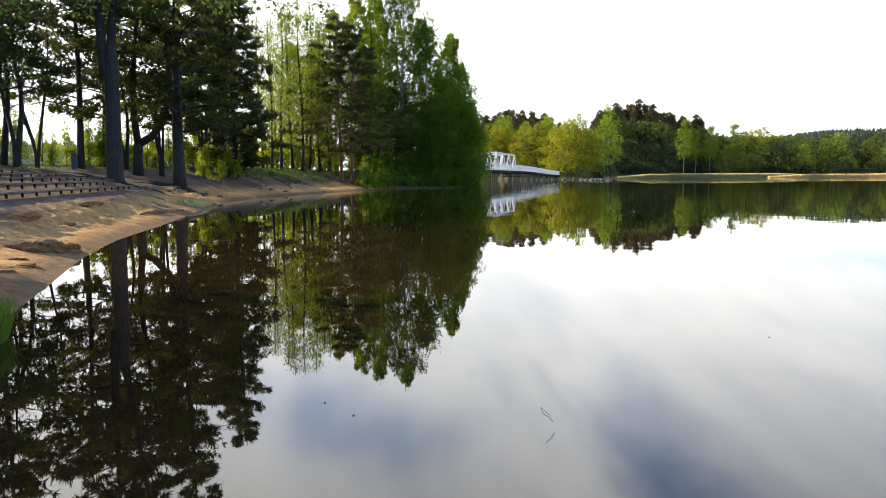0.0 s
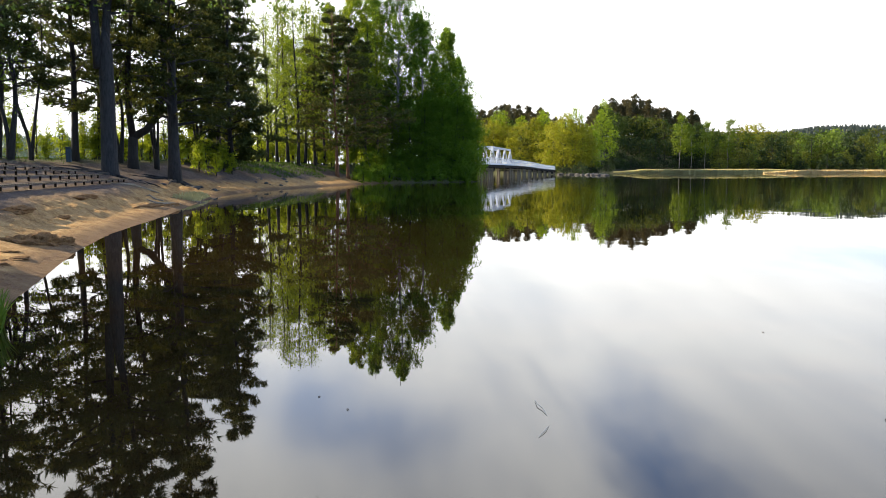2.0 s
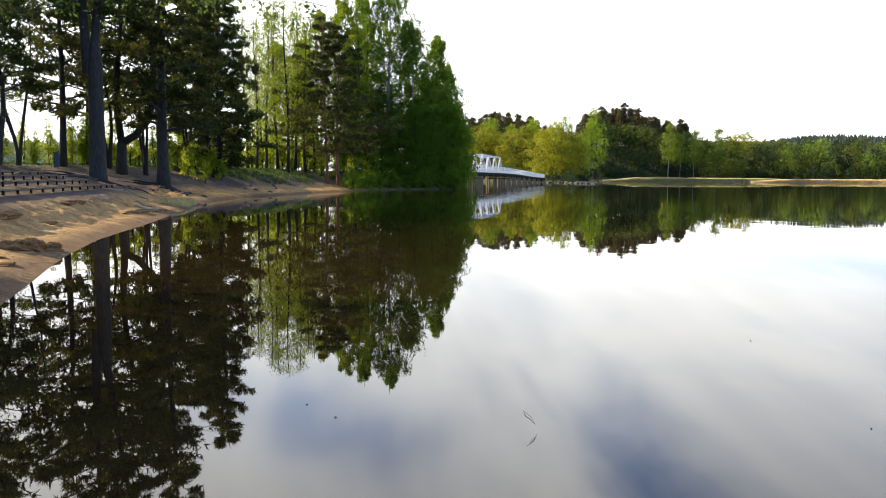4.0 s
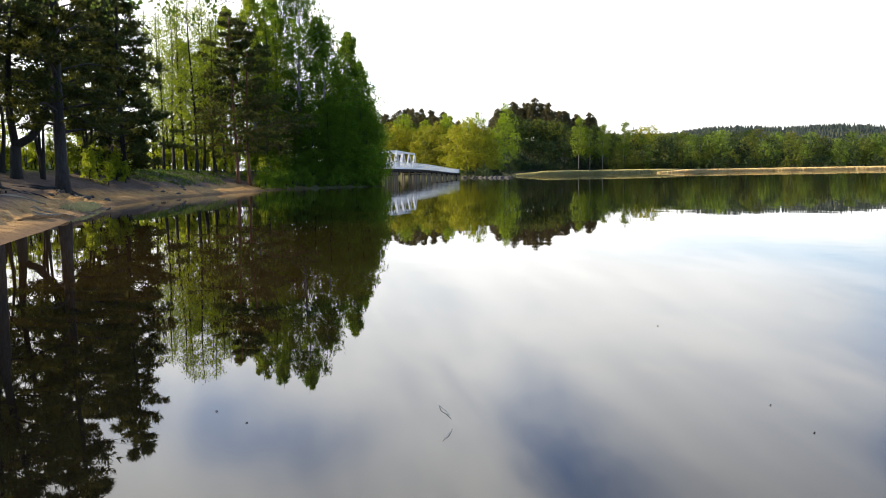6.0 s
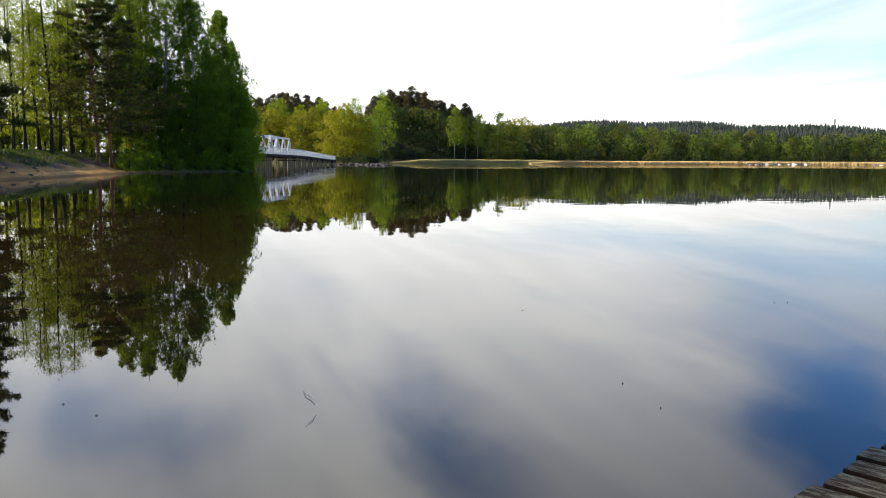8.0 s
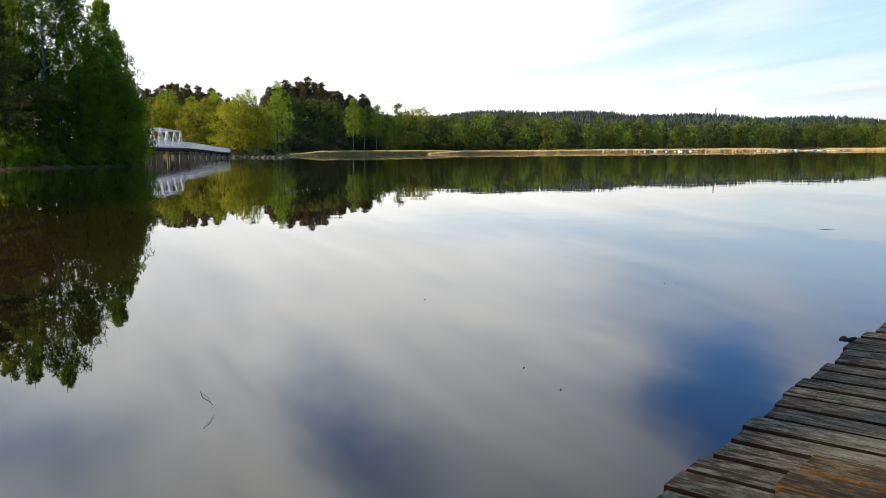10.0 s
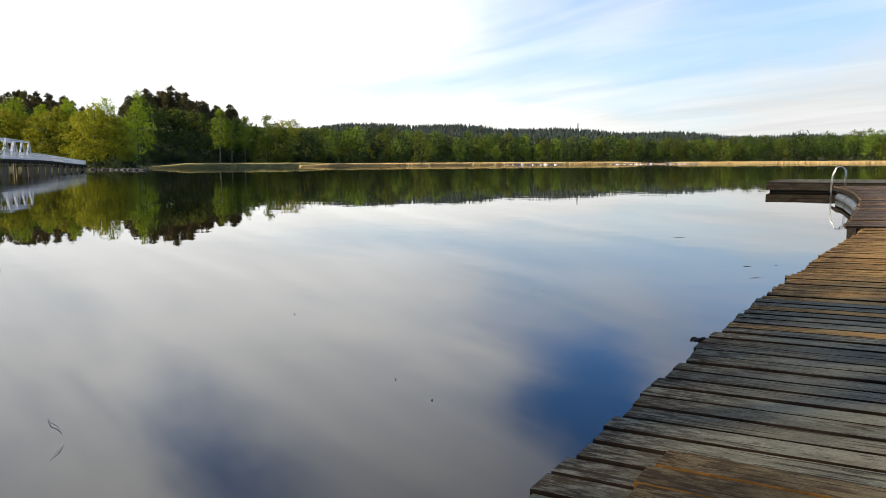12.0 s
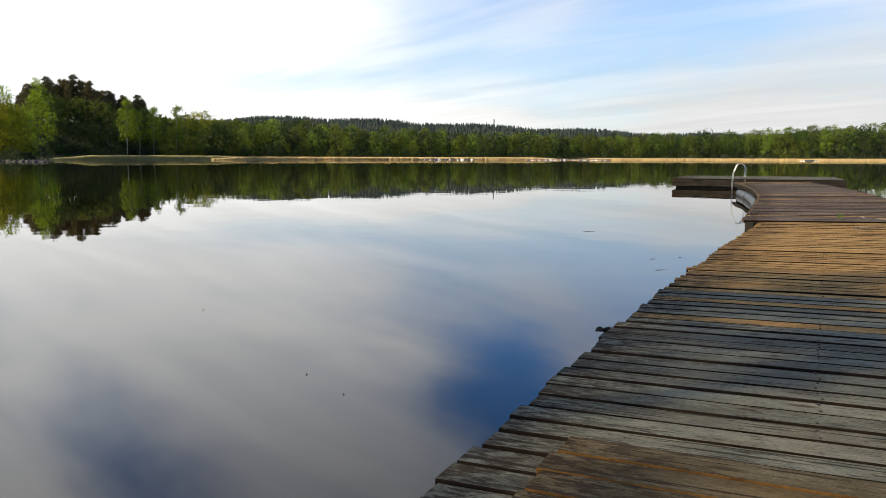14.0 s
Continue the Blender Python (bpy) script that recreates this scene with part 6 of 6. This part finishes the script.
# twigs and weeds on the deck
for i, (x, y, ln, th) in enumerate(((13.6, 3.75, 0.25, 0.4), (11.6, 3.05, 0.35, -0.5), (13.3, 3.35, 0.2, 0.9))):
    p = [(x + ln * k * math.cos(th), y + ln * k * math.sin(th), DECK_Z + 0.012 + 0.01 * (1 - k * k)) for k in np.linspace(-1, 1, 5)]
    tagged(new("twig", Shape().tube(p, [0.008, 0.012, 0.011, 0.009, 0.004], 5).mesh("twig", TWIG)), "dry yellow twig lying on the jetty", "twig", "twigs on the jetty")
for i, (x, y) in enumerate(((13.35, 4.0), (13.3, 3.2))):
    sp = np.stack([x + np.random.default_rng(i).normal(0, 0.03, 9), y + np.random.default_rng(i + 9).normal(0, 0.03, 9), np.full(9, DECK_Z - 0.04)], -1)
    grass_patch("weed", sp, 0.15, GRASS, "green weed growing between the jetty planks", 95 + i, 0.006)

# stick and flotsam in the water
st = new("floating_stick", Shape().tube([(1.07, 4.62, 0.005), (1.06, 4.52, 0.012), (1.075, 4.44, 0.01), (1.07, 4.33, 0.002)], [0.0012, 0.0022, 0.0022, 0.0012], 6).mesh("floating_stick", PALE_TWIG))
tagged(st, "thin pale stick floating on the still water", "stick")
st2 = new("floating_stick", Shape().tube([(0.93, 3.97, 0.003), (0.99, 4.06, 0.008), (1.03, 4.14, 0.003)], [0.001, 0.002, 0.001], 6).mesh("floating_stick", PALE_TWIG))
tagged(st2, "thin curved stick floating on the still water", "stick")
for i, (x, y) in enumerate(((-0.28, 4.89), (-0.1, 4.6), (6.17, 5.8), (6.3, 5.75), (3.0, 4.0), (2.9, 3.5), (3.6, 6.4))):
    fl_ob = new("flotsam", Shape().tube([(x - 0.008, y, -0.002), (x, y, 0.006), (x + 0.01, y + 0.004, -0.002)], [0.0015, 0.003, 0.0015], 6).mesh("flotsam", WEED))
    tagged(fl_ob, "tiny dark speck of flotsam on the water", "flotsam", "specks on the water")
for i, (x, y, ln) in enumerate(((9.8, 5.3, 0.10), (10.2, 5.1, 0.04), (8.9, 4.7, 0.13), (12.6, 8.2, 0.22), (6.9, 3.7, 0.1))):
    leaf = new("floating_leaf", Shape().tube([(x - 0.6 * ln, y + 0.3 * ln, 0.0), (x, y + 0.02, 0.003), (x + 0.6 * ln, y - 0.3 * ln, 0.0)], [0.001, 0.003, 0.001], 5).mesh("floating_leaf", WEED))
    tagged(leaf, "dark floating reed stem on the water", "reed stem", "specks on the water")
